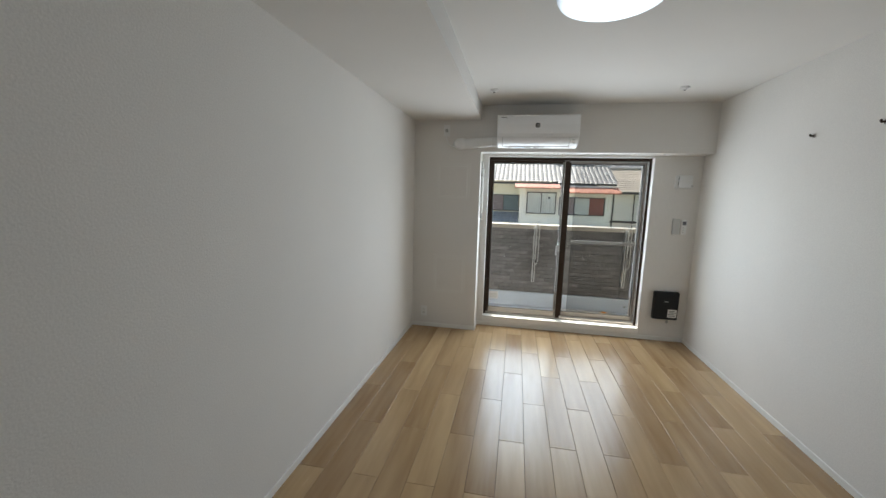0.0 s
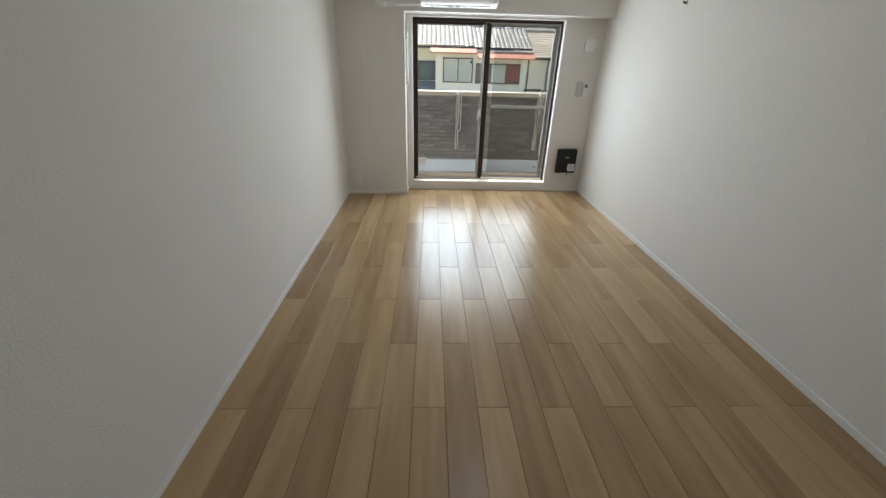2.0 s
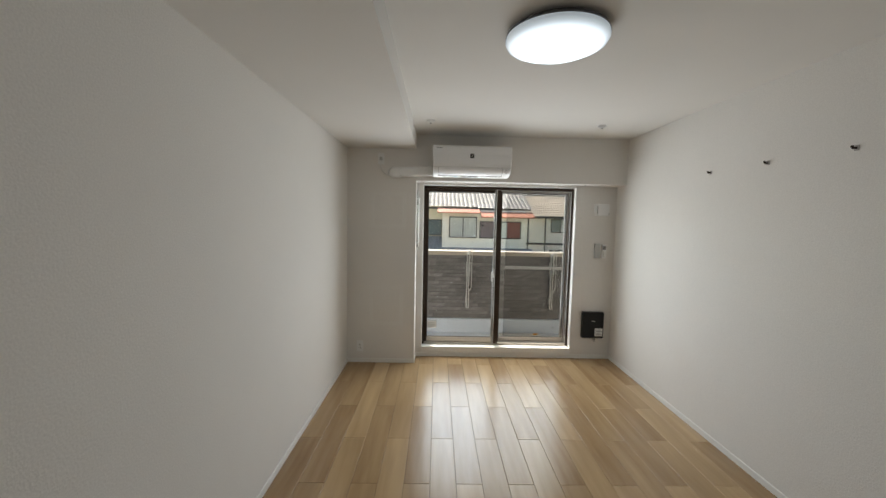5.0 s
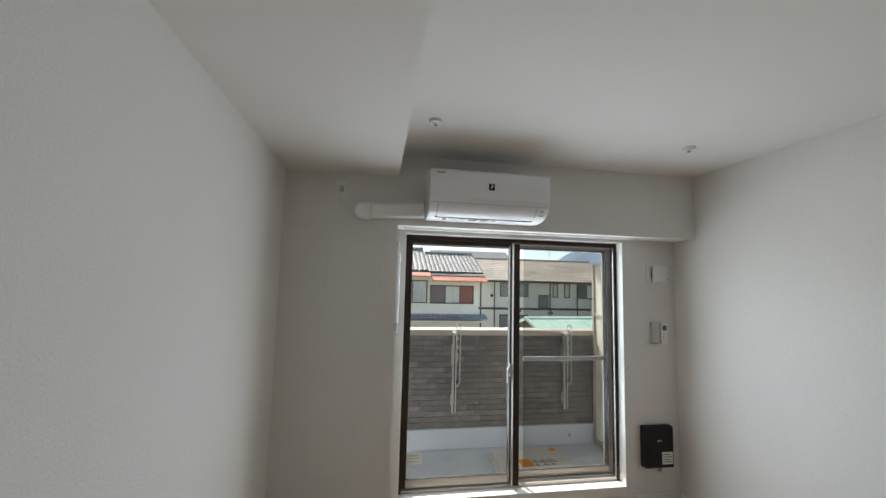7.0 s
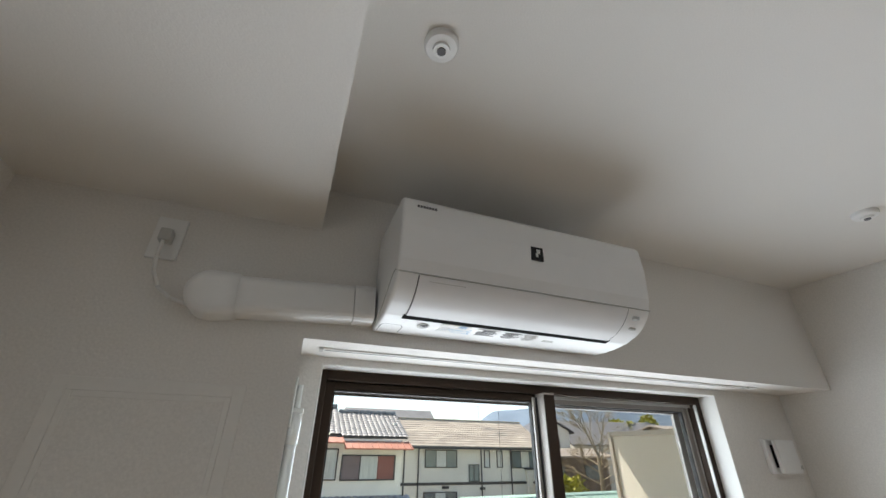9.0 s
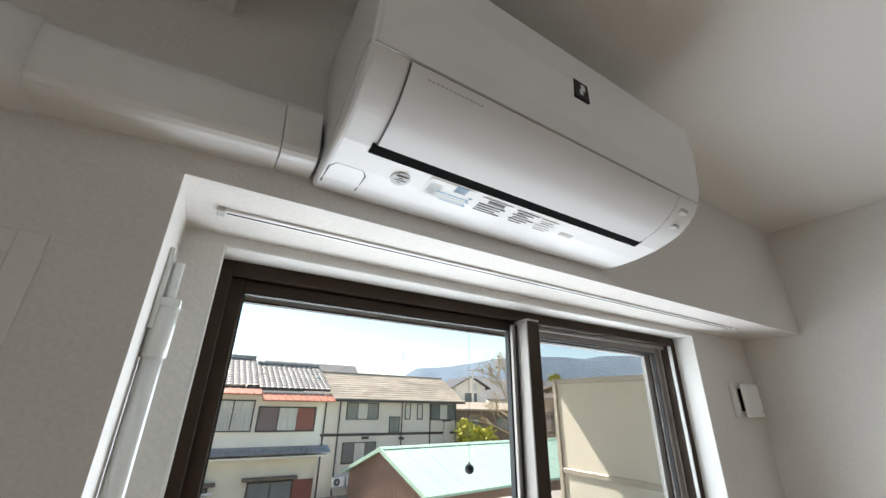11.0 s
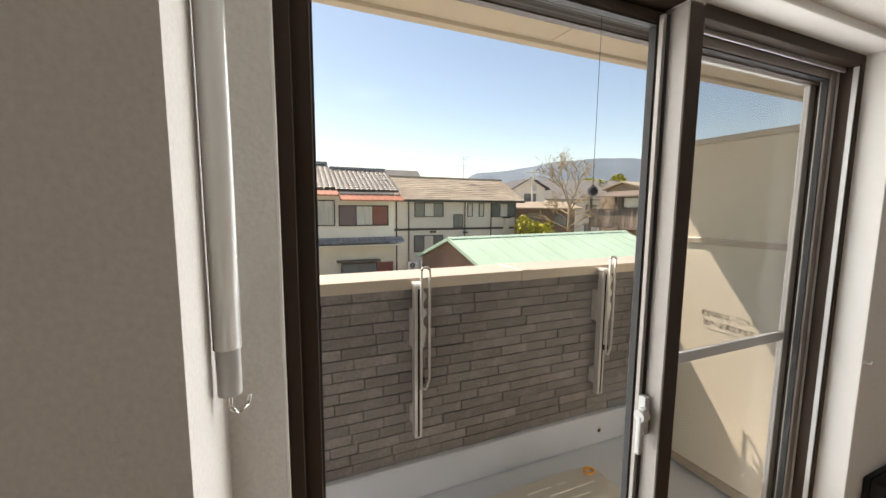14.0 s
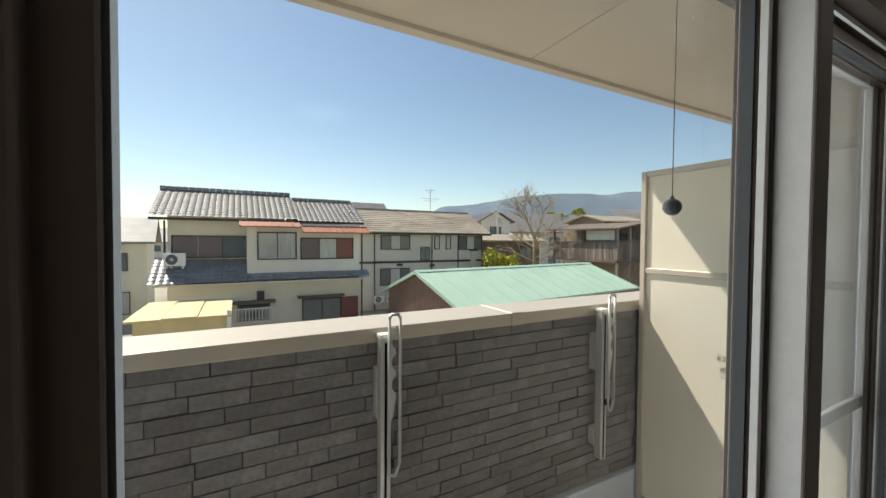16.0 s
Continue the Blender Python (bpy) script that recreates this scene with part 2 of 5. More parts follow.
# base colour lifted to suggest pale sky reflected in the glass
M_PANE = mat("dark_house_pane", (0.13, 0.165, 0.17), 0.12, grain=0.2, scale=2, spec=0.6)
M_CURTAIN = mat("pale_curtain", (0.55, 0.56, 0.52), 0.9, grain=0.25, scale=7, stretch=(3, 3, 0.1))
M_WFRAME = mat("dark_window_frame", (0.05, 0.045, 0.042), 0.5, grain=0.05)
M_WOOD = mat("weathered_grey_wood", (0.17, 0.135, 0.105), 0.85, grain=0.2, scale=14, stain=0.2)
M_WOODW = mat("brown_plaster_wall", (0.33, 0.27, 0.20), 0.9, grain=0.15, scale=5, stain=0.15)
M_GROUND = mat("yard_ground", (0.36, 0.32, 0.25), 0.95, grain=0.3, scale=0.5, stain=0.3, stain_scale=0.08)
M_ASPH = mat("worn_concrete_lane", (0.24, 0.235, 0.22), 0.9, grain=0.15, scale=2)
M_BARK = mat("grey_bark", (0.40, 0.32, 0.21), 0.9, grain=0.2, scale=9)
M_LEAF = mat("yellow_green_leaf", (0.42, 0.40, 0.05), 0.7, random_tint=0.4, island=True)
M_LEAF2 = mat("dull_green_leaf", (0.08, 0.10, 0.035), 0.7, random_tint=0.4, island=True)
M_BUD = mat("tan_bud", (0.40, 0.30, 0.15), 0.8, random_tint=0.3, island=True)
# distance haze is mixed into the hills' blue base colour
M_HILL = mat("haze_tinted_hill", (0.17, 0.215, 0.26), 1.0, grain=0.10, scale=0.008, stain=0.12, stain_scale=0.002, spec=0.0)
M_YELLOW = mat("yellow_cream_sheet", (0.72, 0.60, 0.33), 0.7, grain=0.08, scale=4, stain=0.1, stain_scale=0.9)
M_WIRE = mat("black_wire", (0.02, 0.02, 0.02), 0.6)


# ---- helpers for meshes ----
def box(bm, x0, x1, y0, y1, z0, z1, bevel=0.0, seg=1):
    m = Matrix.LocRotScale(((x0 + x1) / 2, (y0 + y1) / 2, (z0 + z1) / 2), None, (abs(x1 - x0), abs(y1 - y0), abs(z1 - z0)))
    made = bmesh.ops.create_cube(bm, size=1.0, matrix=m)
    if bevel:
        vs = set(made["verts"])
        es = [e for e in bm.edges if e.verts[0] in vs and e.verts[1] in vs]
        bmesh.ops.bevel(bm, geom=es, offset=bevel, segments=seg, affect="EDGES", profile=0.6)


def boxes(rows, bevel=0.0, seg=1):
    bm = bmesh.new()
    for r in rows:
        box(bm, *r, bevel=bevel, seg=seg)
    return bm


def cyl(bm, a, b, r0, r1=None, n=16, caps=True):
    a, b = Vector(a), Vector(b)
    d = b - a
    m = Matrix.Translation((a + b) / 2) @ d.to_track_quat("Z", "Y").to_matrix().to_4x4()
    bmesh.ops.create_cone(bm, cap_ends=caps, segments=n, radius1=r0, radius2=r0 if r1 is None else r1, depth=d.length, matrix=m)


def tube(bm, pts, r, n=8):
    """A round bar along a line of points."""
    for a, b in zip(pts, pts[1:]):
        cyl(bm, a, b, r, n=n)
    for p in pts[1:-1]:
        bmesh.ops.create_icosphere(bm, subdivisions=1, radius=r, matrix=Matrix.Translation(p))


def prism(bm, profile, x0, x1, close=True):
    """A (y, z) profile drawn out along x."""
    a = [bm.verts.new((x0, y, z)) for y, z in profile]
    b = [bm.verts.new((x1, y, z)) for y, z in profile]
    n = len(profile)
    for i in range(n if close else n - 1):
        j = (i + 1) % n
        bm.faces.new((a[i], a[j], b[j], b[i]))
    if close:
        bm.faces.new(a[::-1])
        bm.faces.new(b)
    bmesh.ops.recalc_face_normals(bm, faces=bm.faces[:])


def smooth_line(pts, n=5):
    """A finer (y, z) line through the given points, rounded between them."""
    out = []
    for i in range(len(pts) - 1):
        p0, p1, p2, p3 = (Vector(pts[max(0, min(len(pts) - 1, i + k))]) for k in (-1, 0, 1, 2))
        for j in range(n):
            u = j / n
            out.append(tuple(0.5 * (2 * p1 + (p2 - p0) * u + (2 * p0 - 5 * p1 + 4 * p2 - p3) * u * u + (3 * p1 - p0 - 3 * p2 + p3) * u ** 3)))
    return out + [tuple(pts[-1])]


def lathe(bm, rows, centre, n=40):
    """Rings of (radius, z) round an upright axis."""
    cx, cy = centre
    rings = [[bm.verts.new((cx + r * math.cos(2 * math.pi * i / n), cy + r * math.sin(2 * math.pi * i / n), z)) for i in range(n)] for r, z in rows]
    for a, b in zip(rings, rings[1:]):
        for i in range(n):
            bm.faces.new((a[i], a[(i + 1) % n], b[(i + 1) % n], b[i]))
    bm.faces.new(rings[0])
    bm.faces.new(rings[-1][::-1])
    bmesh.ops.recalc_face_normals(bm, faces=bm.faces[:])


def to_mesh(name, bm, material, smooth=False):
    me = bpy.data.meshes.new(name)
    bm.to_mesh(me)
    bm.free()
    me.materials.append(material)
    if smooth:
        for p in me.polygons:
            p.use_smooth = True
    return me


def part(name, bm, material, parent=None, label="", smooth=False):
    ob = new(name, to_mesh(name, bm, material, smooth))
    if parent is not None:
        ob.parent = parent
    if label:
        ob["label"] = label
    return ob


def thing(name, m, label, category, group="", kind=""):
    ob = new(name)
    ob.empty_display_size = 0.1
    ob.matrix_basis = m
    return tagged(ob, label, category, group, kind)


def setting(name, bm, material, label, category, smooth=False):
    return tagged(part(name, bm, material, None, smooth=smooth), label, category, kind="structure")


# ---- room shell ----
W, H, RECESS, PIER, BEAM, SOFFIT = 3.028, 2.50, 0.220, 0.741, 2.014, 2.348
BACK, OUT = -6.0, 0.45
WX0, WX1, WZ0, WZ1, WY = 0.815, 2.560, 0.119, 1.991, 0.298

setting("wall_left", boxes([(-0.15, 0, BACK, OUT, -0.1, 2.62)]), M_WALL, "plain off-white wallpapered side wall", "wall")
setting("wall_right", boxes([(W, W + 0.15, BACK, OUT, -0.1, 2.62)]), M_WALL, "plain off-white wallpapered side wall with three hooks", "wall")
setting("wall_back", boxes([(-0.15, W + 0.15, BACK - 0.15, BACK, -0.1, 2.62)]), M_WALL, "plain off-white wallpapered end wall", "wall")
setting("wall_window", boxes([
    (0, PIER, 0, OUT, -0.1, 2.62), (PIER, W, 0, OUT, BEAM, 2.62),
    (PIER, WX0 - 0.004, RECESS, OUT, -0.1, BEAM), (WX1 + 0.004, W, RECESS, OUT, -0.1, BEAM),
    (WX0 - 0.004, WX1 + 0.004, RECESS, OUT, -0.1, 0.05), (WX0 - 0.004, WX1 + 0.004, RECESS, OUT, WZ1 + 0.004, BEAM)]),
    M_WALL, "off-white window wall with a recess and a beam above", "wall")
setting("ceiling", boxes([(0, W, BACK, 0, H, 2.62)]), M_CEIL, "plain off-white papered ceiling", "ceiling")
setting("ceiling_drop", boxes([(0, PIER - 0.004, BACK, 0, SOFFIT, H)]), M_CEIL, "boxed-in lower strip of off-white ceiling", "ceiling")
BB = 0.045
setting("baseboard_left", boxes([(0, 0.008, BACK, -0.008, 0, BB)], 0.002), M_TRIM, "thin white baseboard", "baseboard")
setting("baseboard_right", boxes([(W - 0.008, W, BACK, RECESS - 0.008, 0, BB)], 0.002), M_TRIM, "thin white baseboard", "baseboard")
setting("baseboard_pier", boxes([(0, PIER, -0.008, 0, 0, BB), (PIER, PIER + 0.008, -0.008, RECESS - 0.008, 0, BB)], 0.002), M_TRIM, "thin white baseboard", "baseboard")
setting("baseboard_recess", boxes([(PIER, W, RECESS - 0.008, RECESS, 0, BB)], 0.002), M_TRIM, "thin white baseboard", "baseboard")
setting("baseboard_back", boxes([(0, W, BACK, BACK + 0.008, 0, BB)], 0.002), M_TRIM, "thin white baseboard", "baseboard")
setting("trim_window", boxes([
    (WX0 - 0.004, WX0 + 0.002, RECESS - 0.002, WY + 0.004, 0.05, WZ1 + 0.004), (WX1 - 0.002, WX1 + 0.004, RECESS - 0.002, WY + 0.004, 0.05, WZ1 + 0.004),
    (WX0 + 0.002, WX1 - 0.002, RECESS - 0.002, WY + 0.004, WZ1 - 0.002, WZ1 + 0.004), (WX0 + 0.002, WX1 - 0.002, RECESS - 0.014, WY + 0.004, 0.05, WZ0)], 0.0015),
    M_TRIM, "white painted window reveal boards", "window trim")

# ---- window ----
window = thing("window_1", pose(0, 0, 0), "two-pane bronze aluminium sliding balcony window, closed", "window", kind="structure")
D = WY + 0.13
part("window_frame", boxes([(WX0, WX0 + 0.026, WY, D, WZ0, WZ1), (WX1 - 0.026, WX1, WY, D, WZ0, WZ1),
                            (WX0 + 0.026, WX1 - 0.026, WY, D, WZ1 - 0.034, WZ1)], 0.002), M_BRONZE, window)
part("bottom_track", boxes([(WX0 + 0.026, WX1 - 0.026, WY, D, WZ0, WZ0 + 0.022)], 0.002), M_CHAMP, window, "champagne aluminium bottom track")
part("guide_rail", boxes([(WX0 + 0.026, WX1 - 0.026, y, y + 0.006, z, z + 0.012) for y in (WY + 0.036, WY + 0.078, WY + 0.112) for z in (WZ0 + 0.022, WZ1 - 0.046)]), M_SILVER, window)


def sash(name, x0, x1, y0, left_w, right_w, mats, z0=WZ0 + 0.026, z1=WZ1 - 0.036, top=0.026, bottom=0.058, depth=0.030):
    s = part(name, boxes([(x0 + left_w, x1 - right_w, y0 + 0.003, y0 + depth - 0.003, z1 - top, z1)], 0.0015), mats[1], window)
    part("bottom_rail", boxes([(x0 + left_w, x1 - right_w, y0 + 0.003, y0 + depth - 0.003, z0, z0 + bottom)], 0.0015), M_CHAMP, s, "champagne aluminium bottom rail")
    part("stile", boxes([(x0, x0 + left_w, y0, y0 + depth, z0, z1)], 0.002), mats[0], s)
    part("stile", boxes([(x1 - right_w, x1, y0, y0 + depth, z0, z1)], 0.002), mats[2], s)
    g = part("pane", boxes([(x0 + left_w - 0.004, x1 - right_w + 0.004, y0 + 0.013, y0 + 0.018, z0 + bottom - 0.004, z1 - top + 0.004)]), M_GLASS, s)
    g.visible_shadow = False
    e = 0.004
    part("seal", boxes([(x0 + left_w, x0 + left_w + e, y0 + 0.006, y0 + 0.024, z0 + bottom, z1 - top), (x1 - right_w - e, x1 - right_w, y0 + 0.006, y0 + 0.024, z0 + bottom, z1 - top),
                        (x0 + left_w, x1 - right_w, y0 + 0.006, y0 + 0.024, z1 - top - e, z1 - top), (x0 + left_w, x1 - right_w, y0 + 0.006, y0 + 0.024, z0 + bottom, z0 + bottom + e)]), M_SEAL, s)
    return s


inner = sash("inner_sash", WX0 + 0.012, 1.706, WY + 0.018, 0.044, 0.062, (M_BRONZE, M_BRONZE, M_BRONZE))
# the meeting stile stands proud into the room: pale sides, a dark face and a pale bead along the glass
part("glazing_bead", boxes([(1.6405, 1.6515, WY + 0.006, WY + 0.0175, WZ0 + 0.034, WZ1 - 0.048)], 0.001), M_BRONZE2, inner, "grey bronze glazing bead")
part("gasket", boxes([(1.652, 1.6575, WY + 0.002, WY + 0.0175, WZ0 + 0.034, WZ1 - 0.048)]), M_SEAL, inner, "black rubber gasket")
part("stile_case", boxes([(1.658, 1.706, WY - 0.042, WY + 0.0175, WZ0 + 0.030, WZ1 - 0.040)], 0.002), M_BRONZE2, inner, "grey bronze stile casing")
part("stile_face", boxes([(1.6595, 1.7062, WY - 0.0450, WY - 0.0415, WZ0 + 0.032, WZ1 - 0.042)], 0.001), M_BRONZE, inner, "dark brown stile face")
part("stile_cap", boxes([(1.6575, 1.7065, WY - 0.0455, WY + 0.017, WZ1 - 0.0395, WZ1 - 0.0345)], 0.001), M_BRONZE2, inner)
part("head_track", boxes([(WX0 + 0.026, WX1 - 0.026, WY + 0.0895, WY + 0.1065, WZ1 - 0.066, WZ1 - 0.034)], 0.001), M_BRONZE2, window, "grey bronze head track")
part("head_lip", boxes([(WX0 + 0.026, WX1 - 0.026, WY + 0.0885, WY + 0.1075, WZ1 - 0.0705, WZ1 - 0.066)]), M_BRONZE, window)
for z in (WZ1 - 0.047, WZ1 - 0.058):
    part("track_line", boxes([(WX0 + 0.026, WX1 - 0.026, WY + 0.0880, WY + 0.0896, z, z + 0.003)]), M_SILVER, window)
outer = sash("outer_sash", 1.716, WX1 - 0.012, WY + 0.058, 0.018, 0.042, (M_BRONZE, M_BRONZE2, M_BRONZE2))
screen = part("insect_screen", boxes([(2.497, 2.532, D - 0.022, D - 0.004, WZ0 + 0.03, WZ1 - 0.04),
                                      (1.800, 2.497, D - 0.022, D - 0.004, WZ1 - 0.072, WZ1 - 0.04), (1.800, 2.497, D - 0.022, D - 0.004, WZ0 + 0.03, WZ0 + 0.07),
                                      (1.800, 2.497, D - 0.020, D - 0.006, 1.022, 1.056)], 0.002), M_BRONZE2, window, "grey framed insect screen")
mesh_pane = part("mesh", boxes([(1.800, 2.497, D - 0.014, D - 0.0125, WZ0 + 0.07, WZ1 - 0.072)]), M_MESH, screen)
mesh_pane.visible_shadow = False
x = WX1 - 0.0302
part("side_track", boxes([(x, x + 0.004, WY + 0.003, WY + 0.017, WZ0 + 0.024, WZ1 - 0.036), (x, x + 0.004, WY + 0.050, WY + 0.057, WZ0 + 0.024, WZ1 - 0.036)], 0.001), M_SILVER, window, "silver side track")
bm = boxes([(1.640, 1.6575, WY - 0.014, WY + 0.006, 0.93, 1.03), (1.628, 1.642, WY - 0.020, WY - 0.006, 0.955, 1.005)], 0.003, 2)
cyl(bm, (1.622, WY - 0.012, 0.985), (1.645, WY - 0.012, 0.985), 0.015)
box(bm, 1.620, 1.632, WY - 0.020, WY - 0.006, 0.885, 0.985, 0.004, 2)
part("crescent_latch", bm, M_GREYP, window, "steel crescent latch")


# ---- things in the room ----
def ceiling_light():
    c = (1.520, -2.305)
    t = thing("ceiling_light", pose(c[0], c[1], H), "round cool-white LED ceiling light, switched on", "ceiling lamp")
    bm = bmesh.new()
    lathe(bm, [(0.20, 0.0), (0.205, -0.018), (0.235, -0.022), (0.238, -0.034)], (0, 0), 48)
    part("base_ring", bm, M_INK, t, "dark base ring", True)
    bm = bmesh.new()
    lathe(bm, [(0.236, -0.034), (0.238, -0.045), (0.228, -0.062), (0.19, -0.078), (0.12, -0.088), (0.04, -0.091)], (0, 0), 48)
    part("diffuser", bm, M_LAMP, t, "glowing white diffuser", True)


ceiling_light()


def air_conditioner():
    x0, x1 = 0.909, 1.702
    t = thing("air_conditioner", pose(0.010, -0.004, 0.010), "white wall-mounted split air conditioner above the window", "air conditioner")
    prof = [(0.0, 2.337), (-0.251, 2.337), (-0.268, 2.333), (-0.277, 2.321), (-0.281, 2.246), (-0.273, 2.156), (-0.262, 2.121), (-0.250, 2.102), (-0.230, 2.082), (-0.201, 2.064),
            (-0.151, 2.048), (-0.096, 2.041), (-0.046, 2.039), (0.0, 2.042)]
    prof = prof[:6] + smooth_line(prof[6:11], 4) + prof[11:]
    bm = bmesh.new()
    prism(bm, prof, x0, x1)
    es = [e for e in bm.edges if len(e.link_faces) == 2 and any(len(f.verts) > 4 for f in e.link_faces)]
    bmesh.ops.bevel(bm, geom=es, offset=0.009, segments=3, affect="EDGES", profile=0.5)
    part("body", bm, M_AC, t)
    # the front cover ends above the flap; a grey strip paints its shadow line
    part("front_panel", boxes([(x0 + 0.004, x1 - 0.004, -0.2655, -0.258, 2.1215, 2.124)]), M_GREYP, t)
    f = [(-0.2640, 2.1185), (-0.2520, 2.0995), (-0.2315, 2.0795), (-0.2020, 2.0612), (-0.1605, 2.0478), (-0.159, 2.054), (-0.20, 2.069), (-0.228, 2.088), (-0.247, 2.107), (-0.256, 2.1185)]
    f = smooth_line(f[:5], 6) + f[5:]
    bm = bmesh.new()
    prism(bm, f, x0 + 0.058, x1 - 0.088)
    part("louver_flap", bm, M_ACFLAP, t, "satin white louver flap")
    for xe in (x0 + 0.0555, x1 - 0.0875):
        bm = bmesh.new()
        prism(bm, [(-0.2632, 2.1180), (-0.2512, 2.0992), (-0.2308, 2.0792), (-0.2015, 2.0610), (-0.1605, 2.0480), (-0.159, 2.054), (-0.20, 2.069), (-0.228, 2.088), (-0.247, 2.107), (-0.256, 2.1180)], xe, xe + 0.002)
        part("flap_gap", bm, M_INK, t)
    bm = bmesh.new()
    tube(bm, [Vector((x0 - 0.0003, y, z)) for y, z in ((-0.262, 2.124), (-0.250, 2.131), (-0.225, 2.128), (-0.185, 2.108), (-0.135, 2.080), (-0.085, 2.060), (-0.045, 2.050))], 0.0013, 6)
    part("side_seam", bm, M_GREYP, t)
    s = [(-0.1605, 2.0492), (-0.1405, 2.0445), (-0.138, 2.051), (-0.158, 2.057)]
    bm = bmesh.new()
    prism(bm, s, x0 + 0.050, x1 - 0.080)
    part("air_slot", bm, M_DARK, t, "black air outlet slot")
    b = part("emblem", boxes([(1.283, 1.322, -0.2820, -0.272, 2.212, 2.254)], 0.001), M_BLACK, t, "small black square emblem")
    part("emblem_mark", boxes([(1.300, 1.304, -0.2830, -0.280, 2.222, 2.246), (1.305, 1.311, -0.2830, -0.280, 2.233, 2.246), (1.296, 1.300, -0.2830, -0.280, 2.222, 2.233)]), M_LABEL, b)
    part("maker_mark", boxes([(0.948 + i * 0.008, 0.954 + i * 0.008, -0.2795, -0.274, 2.304, 2.3105) for i in range(7)]), M_INK, t, "tiny grey lettering")
    part("caption", boxes([(0.995 + i * 0.007, 0.999 + i * 0.007, -0.2585, -0.250, 2.107, 2.1095) for i in range(14)]), M_GREYP, t, "tiny grey lettering")
    part("signal_window", boxes([(1.640, 1.664, -0.2535, -0.240, 2.093, 2.104)], 0.002), M_GREYP, t)
    part("signal_window", boxes([(1.646, 1.668, -0.2270, -0.215, 2.070, 2.078)], 0.002), M_GREYP, t)

    def underside(name, xa, xb, u0, u1, m, lab=""):
        # the strip under the slot slopes from the lip to the back
        a, b2 = Vector((0, -0.130, 2.0452)), Vector((0, -0.085, 2.0403))
        d = b2 - a
        p0, p1 = a + d * u0, a + d * u1
        bm = bmesh.new()
        o = Vector((0, -0.0005, -0.0012))
        prism(bm, [(p0.y, p0.z), (p1.y, p1.z), (p1.y + o.y, p1.z + o.z), (p0.y + o.y, p0.z + o.z)], xa, xb)
        part(name, bm, m, t, lab)

    underside("sticker", 1.075, 1.165, -0.1, 1.0, M_LABEL, "white and blue printed sticker")
    underside("sticker_print", 1.08, 1.105, 0.15, 0.85, M_BLUEINK)
    underside("sticker_mark", 1.128, 1.152, -0.1, 0.28, M_BLUEINK, "blue square mark")
    for k in range(5):
        underside("sticker_print", 1.098 + 0.004 * k, 1.172 - 0.005 * (k % 2), 0.36 + 0.14 * k, 0.42 + 0.14 * k, M_BLUEINK)
    underside("sticker_print", 1.186, 1.258, 0.0, 0.03, M_GREYP)
    underside("sticker_print", 1.205, 1.243, 0.12, 0.28, M_INK)
    for k in range(4):
        underside("sticker_print", 1.190, 1.252 - 0.008 * (k % 3), 0.40 + 0.15 * k, 0.45 + 0.15 * k, M_INK)
    for k in range(6):
        underside("sticker_print", 1.272 + 0.006 * (k % 2), 1.330 - 0.010 * (k % 3), 0.05 + 0.16 * k, 0.10 + 0.16 * k, M_INK)
        underside("sticker_print", 1.338 + 0.004 * (k % 3), 1.385 - 0.006 * (k % 2), 0.08 + 0.16 * k, 0.12 + 0.16 * k, M_GREYP)
    underside("sticker_mark", 1.415, 1.452, 0.55, 0.78, M_GREYP)
    bm = bmesh.new()
    cyl(bm, (1.03, -0.105, 2.046), (1.0302, -0.1055, 2.0405), 0.017, n=24)
    disc = part("round_sticker", bm, M_GREYP, t, "round grey sticker")
    part("print", boxes([(1.019 + 0.007 * (k % 2), 1.041 - 0.007 * (k % 2), -0.1155 + 0.006 * k, -0.1135 + 0.006 * k, 2.0395, 2.0408) for k in range(4)]), M_INK, disc)
    bm = bmesh.new()
    tube(bm, [Vector((0.918 + k, y, z)) for k, y, z in
              ((0.0, -0.030, 2.0402), (0.0, -0.080, 2.0410), (0.008, -0.094, 2.0422), (0.052, -0.094, 2.0422), (0.060, -0.080, 2.0410), (0.060, -0.030, 2.0402))], 0.0016, 6)
    part("corner_cover", bm, M_INK, t, "rounded corner cover seam")


air_conditioner()


